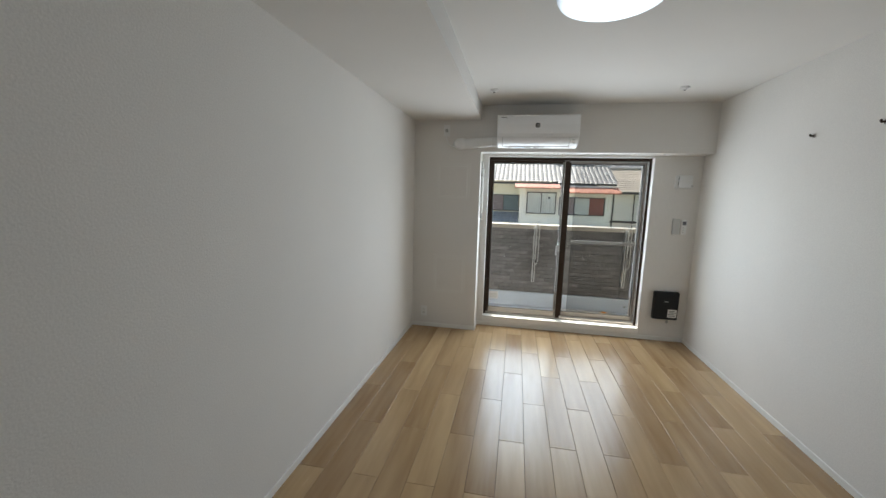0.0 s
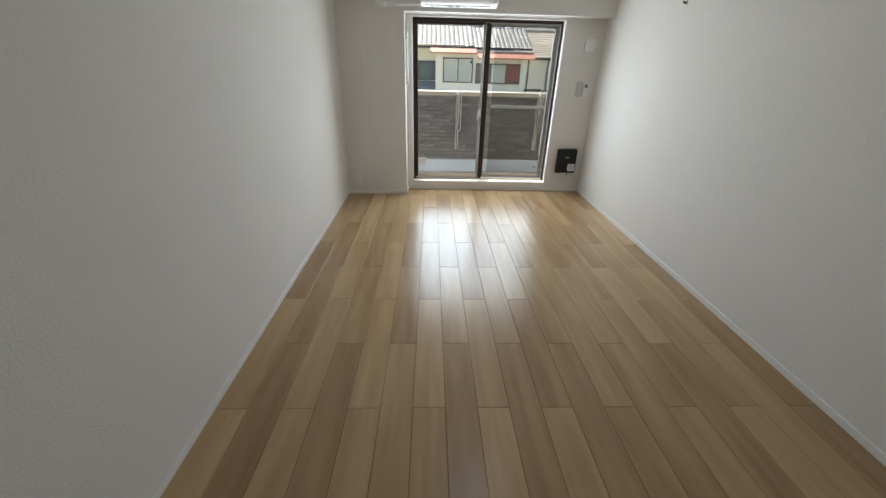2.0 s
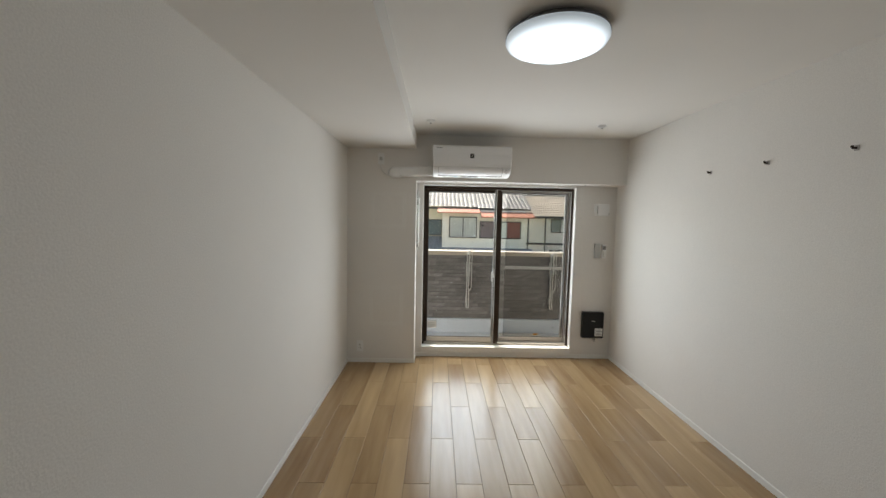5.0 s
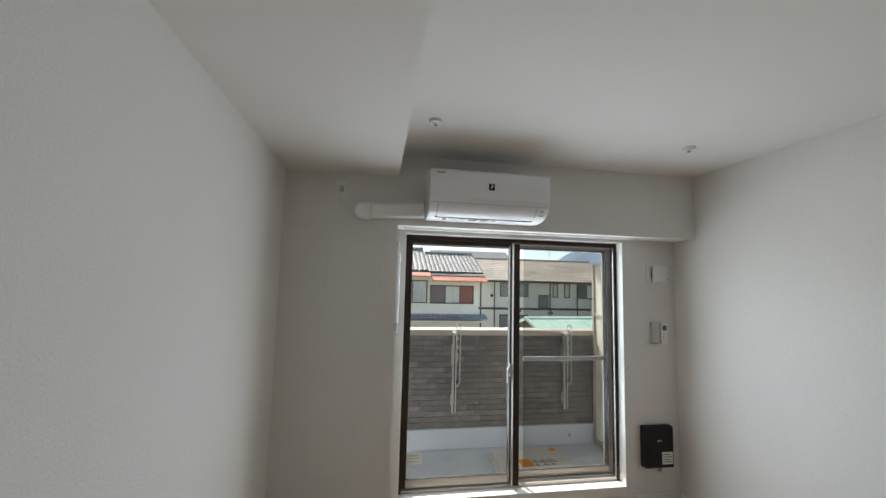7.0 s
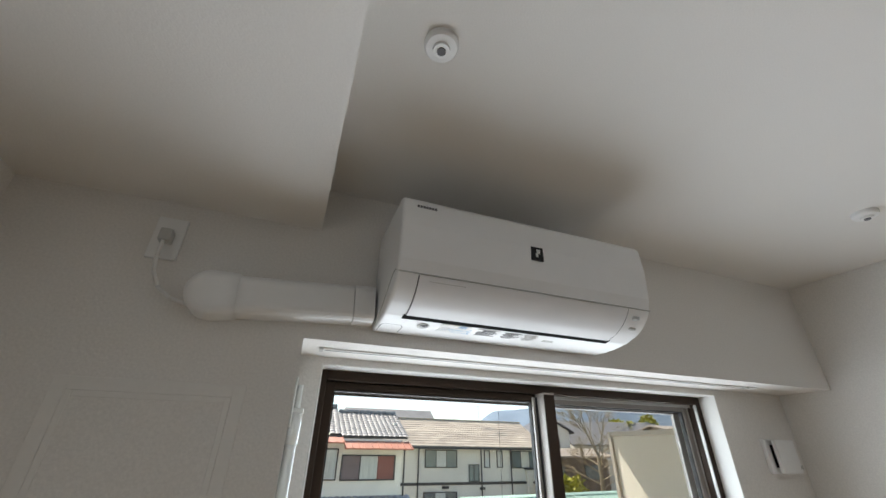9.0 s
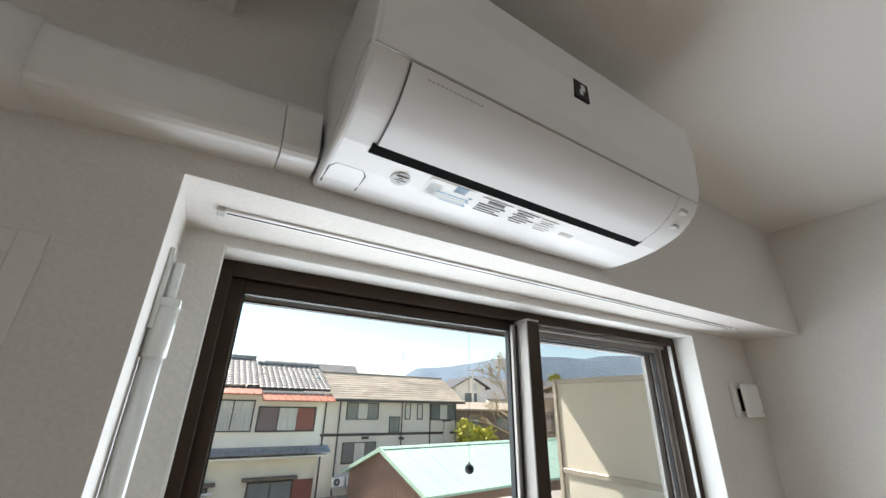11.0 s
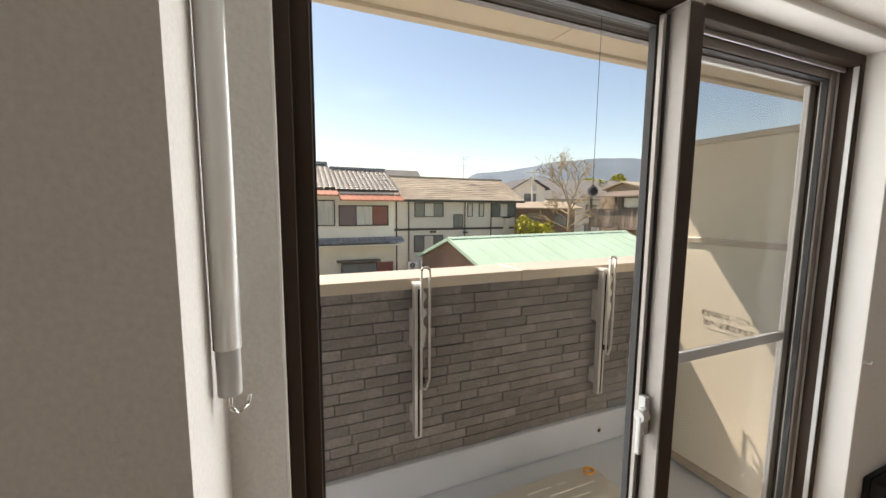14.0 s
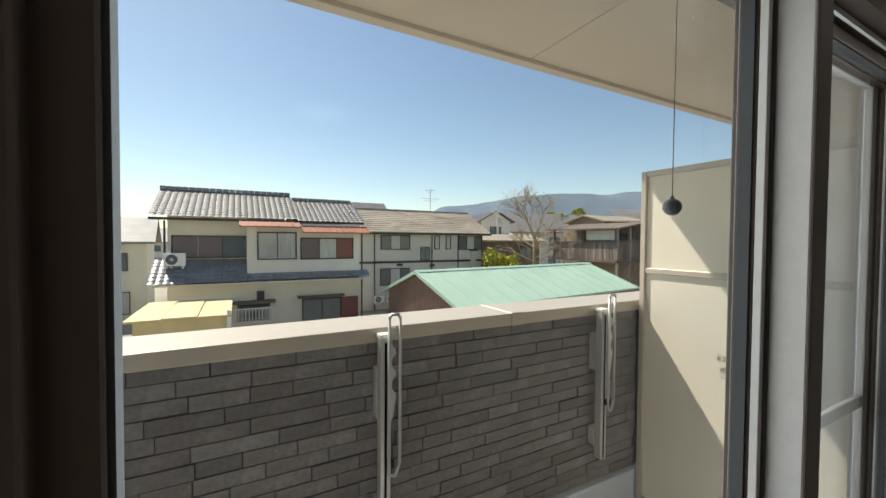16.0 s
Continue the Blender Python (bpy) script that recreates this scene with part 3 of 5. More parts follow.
def pipe_cover():
    t = thing("pipe_cover", pose(0.133, 0, -0.043, 0, -3.5, 0), "white plastic pipe duct beside the air conditioner", "pipe duct")

    def shell(x0, x1, z0, z1, d, bev):
        bm = bmesh.new()
        box(bm, x0, x1, -d, 0.0, z0, z1)
        es = [e for e in bm.edges if all(v.co.y < -d + 0.001 for v in e.verts) and abs(e.verts[0].co.x - e.verts[1].co.x) > 0.01]
        bmesh.ops.bevel(bm, geom=es, offset=bev, segments=4, affect="EDGES", profile=0.5)
        return bm

    part("cover", shell(0.56, 0.85, 2.058, 2.158, 0.068, 0.022), M_WHITE, t)
    part("joint_cover", shell(0.8515, 0.908, 2.0565, 2.1595, 0.0695, 0.022), M_WHITE, t)
    bm = bmesh.new()
    rad = 0.058
    line = [(0.562, 2.108 - rad * 0.92)] + [(0.502 - rad * math.sin(a), 2.108 - rad * math.cos(a)) for a in np.linspace(0.0, math.pi, 17)] + [(0.562, 2.108 + rad * 0.92)]
    back = [bm.verts.new((px, 0.0, pz)) for px, pz in line]
    face = [bm.verts.new((px, -0.074, pz)) for px, pz in line]
    front = bm.faces.new(face)
    for k in range(len(line)):
        m = (k + 1) % len(line)
        bm.faces.new((back[k], back[m], face[m], face[k]))
    bmesh.ops.recalc_face_normals(bm, faces=bm.faces[:])
    bmesh.ops.bevel(bm, geom=[e for e in front.edges if not all(v.co.x > 0.561 for v in e.verts)], offset=0.022, segments=4, affect="EDGES", profile=0.5)
    part("end_cap", bm, M_WHITE, t, "rounded end elbow", True)


pipe_cover()


def aircon_socket():
    t = thing("wall_socket", pose(0, 0, 0.012), "white power socket with plug and white cord by the ceiling", "socket")
    part("plate", boxes([(0.325, 0.395, -0.008, 0, 2.165, 2.285)], 0.003, 2), M_WHITE, t)
    part("plug", boxes([(0.348, 0.376, -0.040, -0.008, 2.205, 2.240)], 0.005, 2), M_GREYP, t, "grey plug")
    pts = [Vector((0.362, -0.034, 2.205)), Vector((0.362, -0.036, 2.16)), Vector((0.368, -0.034, 2.12)), Vector((0.385, -0.030, 2.085)), Vector((0.415, -0.026, 2.062)), Vector((0.45, -0.022, 2.052)), Vector((0.50, -0.02, 2.052))]
    bm = bmesh.new()
    tube(bm, pts, 0.0045)
    part("cord", bm, M_WHITE, t, "white power cord", True)


aircon_socket()


def low_socket():
    t = thing("wall_socket", pose(0, 0, 0), "small white outlet plate low on the wall", "socket")
    part("plate", boxes([(0.108, 0.178, -0.007, 0, 0.125, 0.245)], 0.003, 2), M_WHITE, t)
    part("insert", boxes([(0.126, 0.160, -0.0095, -0.007, 0.148, 0.222)], 0.001), M_TRIM, t)
    for z in (0.16, 0.195):
        for x in (0.135, 0.148):
            part("slot", boxes([(x, x + 0.003, -0.0105, -0.0094, z, z + 0.014)]), M_DARK, t)


low_socket()


def access_panel(x0, x1, z0, z1):
    t = thing("access_panel", pose(0, 0, 0), "papered inspection panel flush in the wall", "access panel", "inspection panels")
    w = 0.028
    v = w + 0.013

    def ring(p, q, d):
        return boxes([(x0 + p, x0 + q, -d, 0, z0 + p, z1 - p), (x1 - q, x1 - p, -d, 0, z0 + p, z1 - p),
                      (x0 + q, x1 - q, -d, 0, z1 - q, z1 - p), (x0 + q, x1 - q, -d, 0, z0 + p, z0 + q)], 0.0008)

    part("frame", ring(0.0, w, 0.0040), M_PLATE, t)
    part("lid_edge", ring(w + 0.0003, v, 0.0046), M_PLATE, t)
    part("panel", boxes([(x0 + v, x1 - v, -0.0042, 0, z0 + v, z1 - v)]), M_WALL, t)


access_panel(0.258, 0.632, 1.495, 1.885)
access_panel(0.245, 0.612, 0.42, 0.86)


def pole_socket(x, y):
    t = thing("laundry_pole_socket", pose(x, y, H), "small round white pole socket on the ceiling", "ceiling socket", "ceiling pole sockets")
    bm = bmesh.new()
    lathe(bm, [(0.036, 0.0), (0.036, -0.010), (0.032, -0.016), (0.018, -0.018), (0.017, -0.024)], (0, 0), 28)
    part("base", bm, M_WHITE, t)
    bm = bmesh.new()
    lathe(bm, [(0.009, -0.020), (0.009, -0.027)], (0, 0), 16)
    part("bore", bm, M_INK, t, "dark screw hole")


pole_socket(0.898, -0.61)
pole_socket(2.489, -0.561)


def wall_hook(y):
    t = thing("wall_hook", pose(W, y, 1.997), "small metal picture hook screwed to the wall", "hook", "hooks on the side wall")
    bm = boxes([(-0.004, 0, -0.012, 0.012, -0.014, 0.014)], 0.002)
    part("plate", bm, M_BRONZE2, t)
    bm = bmesh.new()
    tube(bm, [Vector((0, 0, 0)), Vector((-0.022, 0, -0.002)), Vector((-0.028, 0, 0.010))], 0.006)
    part("peg", bm, M_BRONZE, t)


for y in (-1.283, -1.784, -2.291):
    wall_hook(y)


def vent_cover():
    t = thing("vent_cover", pose(0.014, 0, 0.012), "square white wall vent cover, slightly open", "vent")
    R = RECESS
    part("backing", boxes([(2.758, 2.900, R - 0.016, R, 1.665, 1.802)], 0.003, 2), M_WHITE, t)
    part("lid", boxes([(2.786, 2.915, R - 0.046, R - 0.029, 1.668, 1.800)], 0.005, 2), M_WHITE, t)
    part("opening", boxes([(2.790, 2.895, R - 0.029, R - 0.016, 1.690, 1.780)]), M_DARK, t, "dark vent gap")
    part("tab", boxes([(2.90, 2.922, R - 0.046, R - 0.03, 1.682, 1.70)], 0.002), M_GREYP, t)


vent_cover()


def remote_holder():
    R = RECESS
    t = thing("remote_holder", pose(0.012, 0, 0.009), "grey plastic remote holder on the wall", "holder")
    part("holder_body", boxes([(2.782, 2.848, R - 0.022, R, 1.185, 1.352)], 0.004, 2), M_GREYP, t)
    r = thing("remote_control", pose(0.012, 0, 0.009), "slim white air conditioner remote on the wall", "remote control")
    part("case", boxes([(2.866, 2.918, R - 0.024, R - 0.002, 1.185, 1.342)], 0.006, 2), M_WHITE, r)
    part("display", boxes([(2.874, 2.910, R - 0.0255, R - 0.0235, 1.285, 1.325)], 0.001), M_INK, r, "dark display")
    for z in (1.205, 1.228, 1.252):
        part("button", boxes([(2.878, 2.890, R - 0.0265, R - 0.0235, z, z + 0.012)], 0.002), M_GREYP, r)


remote_holder()


def router_box():
    R = RECESS
    t = thing("terminal_box", pose(0.010, 0, 0.003), "black plastic network terminal box on the wall", "terminal box")
    part("case", boxes([(2.672, 2.918, R - 0.062, R, 0.258, 0.562)], 0.012, 3), M_BLACK, t)
    part("seam", boxes([(2.671, 2.919, R - 0.022, R - 0.019, 0.257, 0.563)], 0.001), M_DARK, t)
    part("label", boxes([(2.815, 2.905, R - 0.0635, R - 0.0615, 0.285, 0.375)]), M_LABEL, t, "white printed label")
    for k in range(4):
        part("print", boxes([(2.822, 2.895 - 0.012 * (k % 2), R - 0.0645, R - 0.0633, 0.30 + 0.018 * k, 0.306 + 0.018 * k)]), M_INK, t)
    part("mark", boxes([(2.775, 2.815, R - 0.0635, R - 0.0615, 0.455, 0.463)]), M_GREYP, t)
    c = thing("cable_cap", pose(0.010, 0, 0.003), "small round cable outlet under the terminal box", "cable outlet")
    bm = bmesh.new()
    cyl(bm, (2.835, R, 0.215), (2.835, R - 0.014, 0.215), 0.014, n=20)
    part("cap", bm, M_GREYP, c)
    bm = bmesh.new()
    tube(bm, [Vector((2.835, R - 0.012, 0.215)), Vector((2.838, R - 0.02, 0.235)), Vector((2.838, R - 0.02, 0.262))], 0.003)
    part("cable", bm, M_BLACK, c)


router_box()


def curtain_rail():
    t = thing("curtain_rail", pose(0, 0, 0), "slim white curtain rail set under the beam", "curtain rail")
    y = 0.088
    part("rail", boxes([(0.80, 2.60, y, y + 0.022, BEAM - 0.005, BEAM)], 0.001), M_TRIM, t)
    part("groove", boxes([(0.805, 2.595, y + 0.009, y + 0.0125, BEAM - 0.0058, BEAM - 0.0045)]), M_DARK, t)
    for x in (0.79, 2.60):
        part("end_cap", boxes([(x, x + 0.012, y - 0.002, y + 0.024, BEAM - 0.008, BEAM)], 0.001), M_GREYP, t)
    part("bracket", boxes([(2.615, 2.665, y - 0.004, y + 0.026, BEAM - 0.006, BEAM)], 0.002), M_WHITE, t)


curtain_rail()


def jamb_pole():
    """Telescopic hook poles that hang in a clip on the side of the recess."""
    t = thing("telescopic_pole", pose(0, 0, 0), "white telescopic curtain pull poles hung in the window recess", "hook pole")
    x, y = PIER + 0.0165, 0.118
    bm = boxes([(PIER, PIER + 0.008, y - 0.020, y + 0.055, 1.80, 1.93), (PIER + 0.006, x + 0.018, y - 0.018, y + 0.018, 1.835, 1.85), (PIER + 0.006, x + 0.014, y + 0.022, y + 0.046, 1.835, 1.85)], 0.003, 2)
    cyl(bm, (x, y, 1.85), (x, y, 1.91), 0.008)
    part("clip", bm, M_CLEAR, t, "clear plastic clip")
    for px, py, r, z0, zi, zh in ((x, y, 0.0145, 1.345, 1.292, 1.264), (x - 0.0125, y + 0.030, 0.0035, 1.40, 1.345, 1.31)):
        bm = bmesh.new()
        cyl(bm, (px, py, z0), (px, py, 1.84), r, n=24)
        cyl(bm, (px, py, 1.76), (px, py, 1.84), r * 1.2, n=24)
        tube_part = part("tube", bm, M_CLEAR, t, "glossy white tube", True)
        bm = bmesh.new()
        cyl(bm, (px, py, zi), (px, py, z0 + 0.005), r * 0.86, n=20)
        part("inner_tube", bm, M_GREYP, tube_part, "grey inner tube", True)
        bm = bmesh.new()
        tube(bm, [Vector((px, py, zi + 0.004)), Vector((px, py, zh + 0.010)), Vector((px + 0.006, py + 0.008, zh)), Vector((px + 0.016, py + 0.018, zh + 0.004)), Vector((px + 0.018, py + 0.020, zh + 0.014))], 0.0022)
        part("hook", bm, M_STEEL, tube_part, "steel hook tip", True)


jamb_pole()

def tieback(x):
    t = thing("tieback_hook", pose(x, RECESS, 1.0), "tiny white curtain tieback hook on the window trim", "hook", "curtain tieback hooks")
    bm = bmesh.new()
    cyl(bm, (0, 0, 0), (0, -0.004, 0), 0.010, n=18)
    part("base", bm, M_WHITE, t)
    bm = bmesh.new()
    tube(bm, [Vector((0, -0.003, 0)), Vector((0, -0.016, -0.002)), Vector((0, -0.020, 0.008))], 0.003)
    part("peg", bm, M_GREYP, t)


tieback(WX0 - 0.014)
tieback(WX1 + 0.015)

# ---- balcony ----
BZ, PY, PTOP = -0.085, 1.505, 1.085
setting("wall_facade", boxes([(-6, -0.15, -0.0, OUT, -4.2, 5.2), (W + 0.15, 9, 0.0, OUT, -4.2, 5.2), (-0.15, W + 0.15, 0.0, OUT, 2.62, 5.2), (-0.15, W + 0.15, 0.0, OUT - 0.002, -4.2, -0.1)]), M_FACADE, "beige outer wall of the apartment block", "wall")
setting("balcony_floor", boxes([(-6, 9, OUT, PY + 0.25, BZ - 0.2, BZ)]), M_CONC, "grey coated balcony floor", "floor")
setting("balcony_upstand", boxes([(-6, 9, PY - 0.035, PY + 0.2, BZ, 0.125)], 0.006), M_CONC, "grey coated kerb below the parapet", "kerb")
setting("balcony_ceiling", boxes([(-6, 2.596, OUT, 1.95, 2.65, 2.85), (2.604, 9, OUT, 1.95, 2.65, 2.85), (2.59, 2.61, OUT, 1.95, 2.656, 2.85), (-6, 9, 1.95, 2.02, 2.625, 2.87)], 0.002), M_SOFFIT, "cream underside of the balcony above", "balcony ceiling")
parapet = setting("parapet_wall", boxes([(-6, 9, PY + 0.006, PY + 0.20, -1.2, PTOP)]), M_JOINT, "dark grey ledge-brick balcony parapet", "parapet")


def coping():
    t = thing("parapet_coping", pose(0, 0, 0), "champagne aluminium coping on the parapet", "coping")
    for x0, x1 in ((-6, 2.126), (2.134, 9)):
        part("coping_length", boxes([(x0, x1, PY - 0.026, PY + 0.235, PTOP - 0.006, PTOP + 0.052)], 0.004, 2), M_COPING, t)
    part("joint_cover", boxes([(2.095, 2.165, PY - 0.030, PY + 0.239, PTOP - 0.008, PTOP + 0.056)], 0.003), M_COPING, t)


coping()


def pole_hanger(x):
    t = thing("laundry_pole_hanger", pose(x, PY - 0.03, 0), "silver folding laundry pole hanger on the parapet", "pole hanger", "pole hangers on the parapet")
    post = part("post", boxes([(-0.030, 0.012, -0.055, -0.012, 0.30, 1.105)], 0.004, 2), M_SILVER, t)
    part("groove", boxes([(-0.014, -0.004, -0.0565, -0.0545, 0.31, 1.09)]), M_DARK, post)
    part("post_cap", boxes([(-0.033, 0.015, -0.058, -0.009, 1.105, 1.122)], 0.004, 2), M_WHITE, post)
    part("wall_bracket", boxes([(-0.034, 0.016, -0.012, 0.03, 0.78, 0.98)], 0.002), M_SILVER, post)
    part("wall_bracket", boxes([(-0.034, 0.016, -0.012, 0.03, 0.36, 0.46)], 0.002), M_SILVER, post)
    y = -0.075
    bm = bmesh.new()
    xa, xb = -0.002, 0.042
    loop = [Vector((xa, y, 0.58)), Vector((xa, y, 1.185)), Vector((xa + 0.008, y, 1.200)), Vector((xb - 0.008, y, 1.200)), Vector((xb, y, 1.185)), Vector((xb, y, 0.62)), Vector((xb - 0.02, y, 0.57)), Vector((xa, y, 0.58))]
    tube(bm, loop, 0.0065)
    arm = part("arm", bm, M_SILVER, t, "folded silver loop arm", True)
    # plate with scalloped rests for the pole
    bm = bmesh.new()
    pts = [(xa, 1.15), (xa + 0.026, 1.15)]
    for k in range(3):
        zc = 1.10 - 0.085 * k
        pts += [(xa + 0.026 - 0.018 * math.sin(a), zc + 0.03 * math.cos(a)) for a in (0.2, 0.9, 1.57, 2.2, 2.9)]
        pts += [(xa + 0.026, zc - 0.045)]
    pts += [(xa + 0.012, 0.80), (xa, 0.78)]
    a = [bm.verts.new((px, y - 0.004, pz)) for px, pz in pts]
    b = [bm.verts.new((px, y + 0.004, pz)) for px, pz in pts]
    bm.faces.new(a)
    bm.faces.new(b[::-1])
    for i in range(len(pts)):
        j = (i + 1) % len(pts)
        bm.faces.new((a[i], b[i], b[j], a[j]))
    bmesh.ops.recalc_face_normals(bm, faces=bm.faces[:])
    part("pole_rest", bm, M_SILVER, arm)
    part("pivot", boxes([(-0.008, 0.020, -0.078, -0.050, 0.60, 0.63)], 0.003), M_BLACK, t, "black pivot")


pole_hanger(1.452)
pole_hanger(2.694)


def words(name, text, size, m, material, parent, depth=0.0006):
    cu = bpy.data.curves.new(name, "FONT")
    cu.body, cu.size, cu.extrude, cu.offset = text, size, depth, -0.0006
    tmp = bpy.data.objects.new("tmp", cu)
    scene.collection.objects.link(tmp)
    me = bpy.data.meshes.new_from_object(tmp.evaluated_get(bpy.context.evaluated_depsgraph_get()))
    bpy.data.objects.remove(tmp)
    me.materials.clear()
    me.materials.append(material)
    ob = new(name, me)
    ob.parent = parent
    ob.matrix_basis = m
    return ob


def partition():
    x0, x1, y0, y1, z0, z1 = 3.034, 3.064, OUT + 0.01, 1.462, BZ + 0.02, 1.890
    t = thing("balcony_partition", pose(0, 0, 0), "cream fire-escape partition board in an aluminium frame", "partition")
    w = 0.032
    for a, b in ((y0, y0 + w), (y1 - w, y1)):
        part("frame_post", boxes([(x0 - 0.008, x1 + 0.008, a, b, z0, z1)], 0.003), M_COPING, t)
    for a, b in ((z1 - w, z1), (1.302, 1.334), (z0, z0 + 0.05)):
        part("frame_bar", boxes([(x0 - 0.006, x1 + 0.006, y0 + w, y1 - w, a, b)], 0.003), M_COPING, t)
    part("board", boxes([(x0 + 0.008, x1 - 0.008, y0 + w, y1 - w, 1.334, z1 - w)]), M_PANEL, t)
    part("board", boxes([(x0 + 0.008, x1 - 0.008, y0 + w, y1 - w, z0 + 0.05, 1.302)]), M_PANEL, t)
    turn = Matrix.Rotation(radians(-90), 4, "Z") @ Matrix.Rotation(radians(90), 4, "X")
    tall = Matrix.Diagonal((1, 1.4, 1, 1))
    f = x0 + 0.0068
    words("notice_line", "非常の際には、ここを破って", 0.0262, Matrix.Translation((f, 1.052, 0.897)) @ turn @ tall, M_NOTICE, t)
    words("notice_line", "隣戸へ避難出来ます。", 0.0262, Matrix.Translation((f, 1.034, 0.843)) @ turn @ tall @ Matrix.Diagonal((1.12, 1, 1, 1)), M_NOTICE, t)
    for k in range(18):
        y = 1.03 - 0.017 * k
        part("small_print", boxes([(f - 0.0006, f + 0.002, y - 0.012, y, 0.818, 0.824)]), M_GREYP, t)


partition()


def hatch():
    t = thing("evacuation_hatch", pose(0, 0, BZ), "steel evacuation hatch lid with orange and white labels", "hatch")
    lid = part("lid", boxes([(1.79, 2.48, 0.62, 1.27, 0.012, 0.062)], 0.008, 2), M_HATCH, t)
    part("rim", boxes([(1.765, 2.505, 0.595, 1.295, 0, 0.014)], 0.003), M_HATCH, t)
    part("label_border", boxes([(1.975, 2.375, 0.885, 1.055, 0.062, 0.0628)]), M_LABEL, lid, "white label border")
    part("label", boxes([(1.985, 2.115, 0.895, 1.045, 0.0628, 0.0636)]), M_ORANGE, lid, "orange warning label")
    for k in range(4):
        part("print", boxes([(1.998, 2.10 - 0.012 * (k % 2), 0.91 + 0.033 * k, 0.918 + 0.033 * k, 0.0636, 0.0641)]), M_BROWNP, lid)
    part("print_bar", boxes([(2.125, 2.365, 0.962, 0.978, 0.0628, 0.0636)]), M_INK, lid, "black heading bar")
    for k in range(3):
        for y0 in (0.895, 0.985):
            part("pictogram", boxes([(2.13 + 0.08 * k, 2.16 + 0.08 * k, y0 + 0.008, y0 + 0.04, 0.0628, 0.0636), (2.168 + 0.08 * k, 2.195 + 0.08 * k, y0 + 0.016, y0 + 0.022, 0.0628, 0.0636)]), M_INK, lid)
    # raised anti-slip bars in staggered rows
    for x0, y0, l in ((1.90, 1.085, 0.05), (1.97, 1.085, 0.17), (2.17, 1.085, 0.14), (1.88, 1.14, 0.04), (2.00, 1.14, 0.05), (2.08, 1.14, 0.16), (1.98, 1.195, 0.15), (2.18, 1.195, 0.05), (2.27, 1.14, 0.12)):
        part("tread_bar", boxes([(x0, x0 + l, y0, y0 + 0.013, 0.062, 0.0655)], 0.001), M_LABEL, lid, "pale raised tread bar")
    bm = bmesh.new()
    tube(bm, [Vector((2.415 + 0.03 * math.cos(a), 1.215 + 0.022 * math.sin(a), 0.066)) for a in np.linspace(0, 2 * math.pi, 17)], 0.007)
    part("ring_pull", bm, M_ORANGE, lid, "yellow ring pull", True)


hatch()


def drain_spot():
    t = thing("overflow_pipe", pose(2.744, PY - 0.034, 0.012), "small dark overflow hole in the kerb", "drain")
    bm = bmesh.new()
    cyl(bm, (0, 0.01, 0), (0, -0.006, 0), 0.017, n=20)
    part("rim", bm, M_GREYP, t)
    bm = bmesh.new()
    cyl(bm, (0, 0.01, 0), (0, -0.0072, 0), 0.012, n=20)
    part("bore", bm, M_DARK, t)


drain_spot()


def notice_card():
    t = thing("notice_card", pose(0, 0, 0), "small white notice sticker on the window glass", "sticker")
    y = WY + 0.0295
    part("card", boxes([(0.872, 0.985, y, y + 0.001, 0.305, 0.395)]), M_LABEL, t)
    for k in range(3):
        part("print", boxes([(0.885, 0.97, y - 0.0006, y, 0.325 + 0.02 * k, 0.331 + 0.02 * k)]), M_GREYP, t)


notice_card()


def hanging_ball():
    x, y, z = 1.516, 0.368, 1.541
    t = thing("hanging_ball", pose(x, y, z), "black ball hanging on a thin cord outside the window pane", "ornament")
    bm = bmesh.new()
    bmesh.ops.create_uvsphere(bm, u_segments=24, v_segments=16, radius=0.0130)
    part("ball", bm, M_BLACK, t, smooth=True)
    bm = bmesh.new()
    cyl(bm, (0, 0, 0.011), (0, 0, 0.016), 0.0028, n=12)
    part("cap", bm, M_BLACK, t)
    bm = bmesh.new()
    cyl(bm, (0, 0, 0.0155), (0.002, 0, WZ1 - 0.034 - z), 0.0007, n=6)
    part("cord", bm, M_WIRE, t)


hanging_ball()


# ---- outside: ground and neighbours ----
GZ = -4.1
bm = bmesh.new()
N = 40
gv = [[bm.verts.new((-2500 + 5000 * (i / N), 0.5 + (i2 / N) ** 2 * 3500, GZ)) for i in range(N + 1)] for i2 in range(N + 1)]
for j in range(N):
    for i in range(N):
        bm.faces.new((gv[j][i], gv[j][i + 1], gv[j + 1][i + 1], gv[j + 1][i]))
setting("ground", bm, M_GROUND, "dry earth and gravel yards between the houses", "ground")
setting("road", boxes([(-60, 60, 3.5, 9.0, GZ - 0.1, GZ + 0.01)]), M_ASPH, "grey asphalt lane below the balcony", "road")


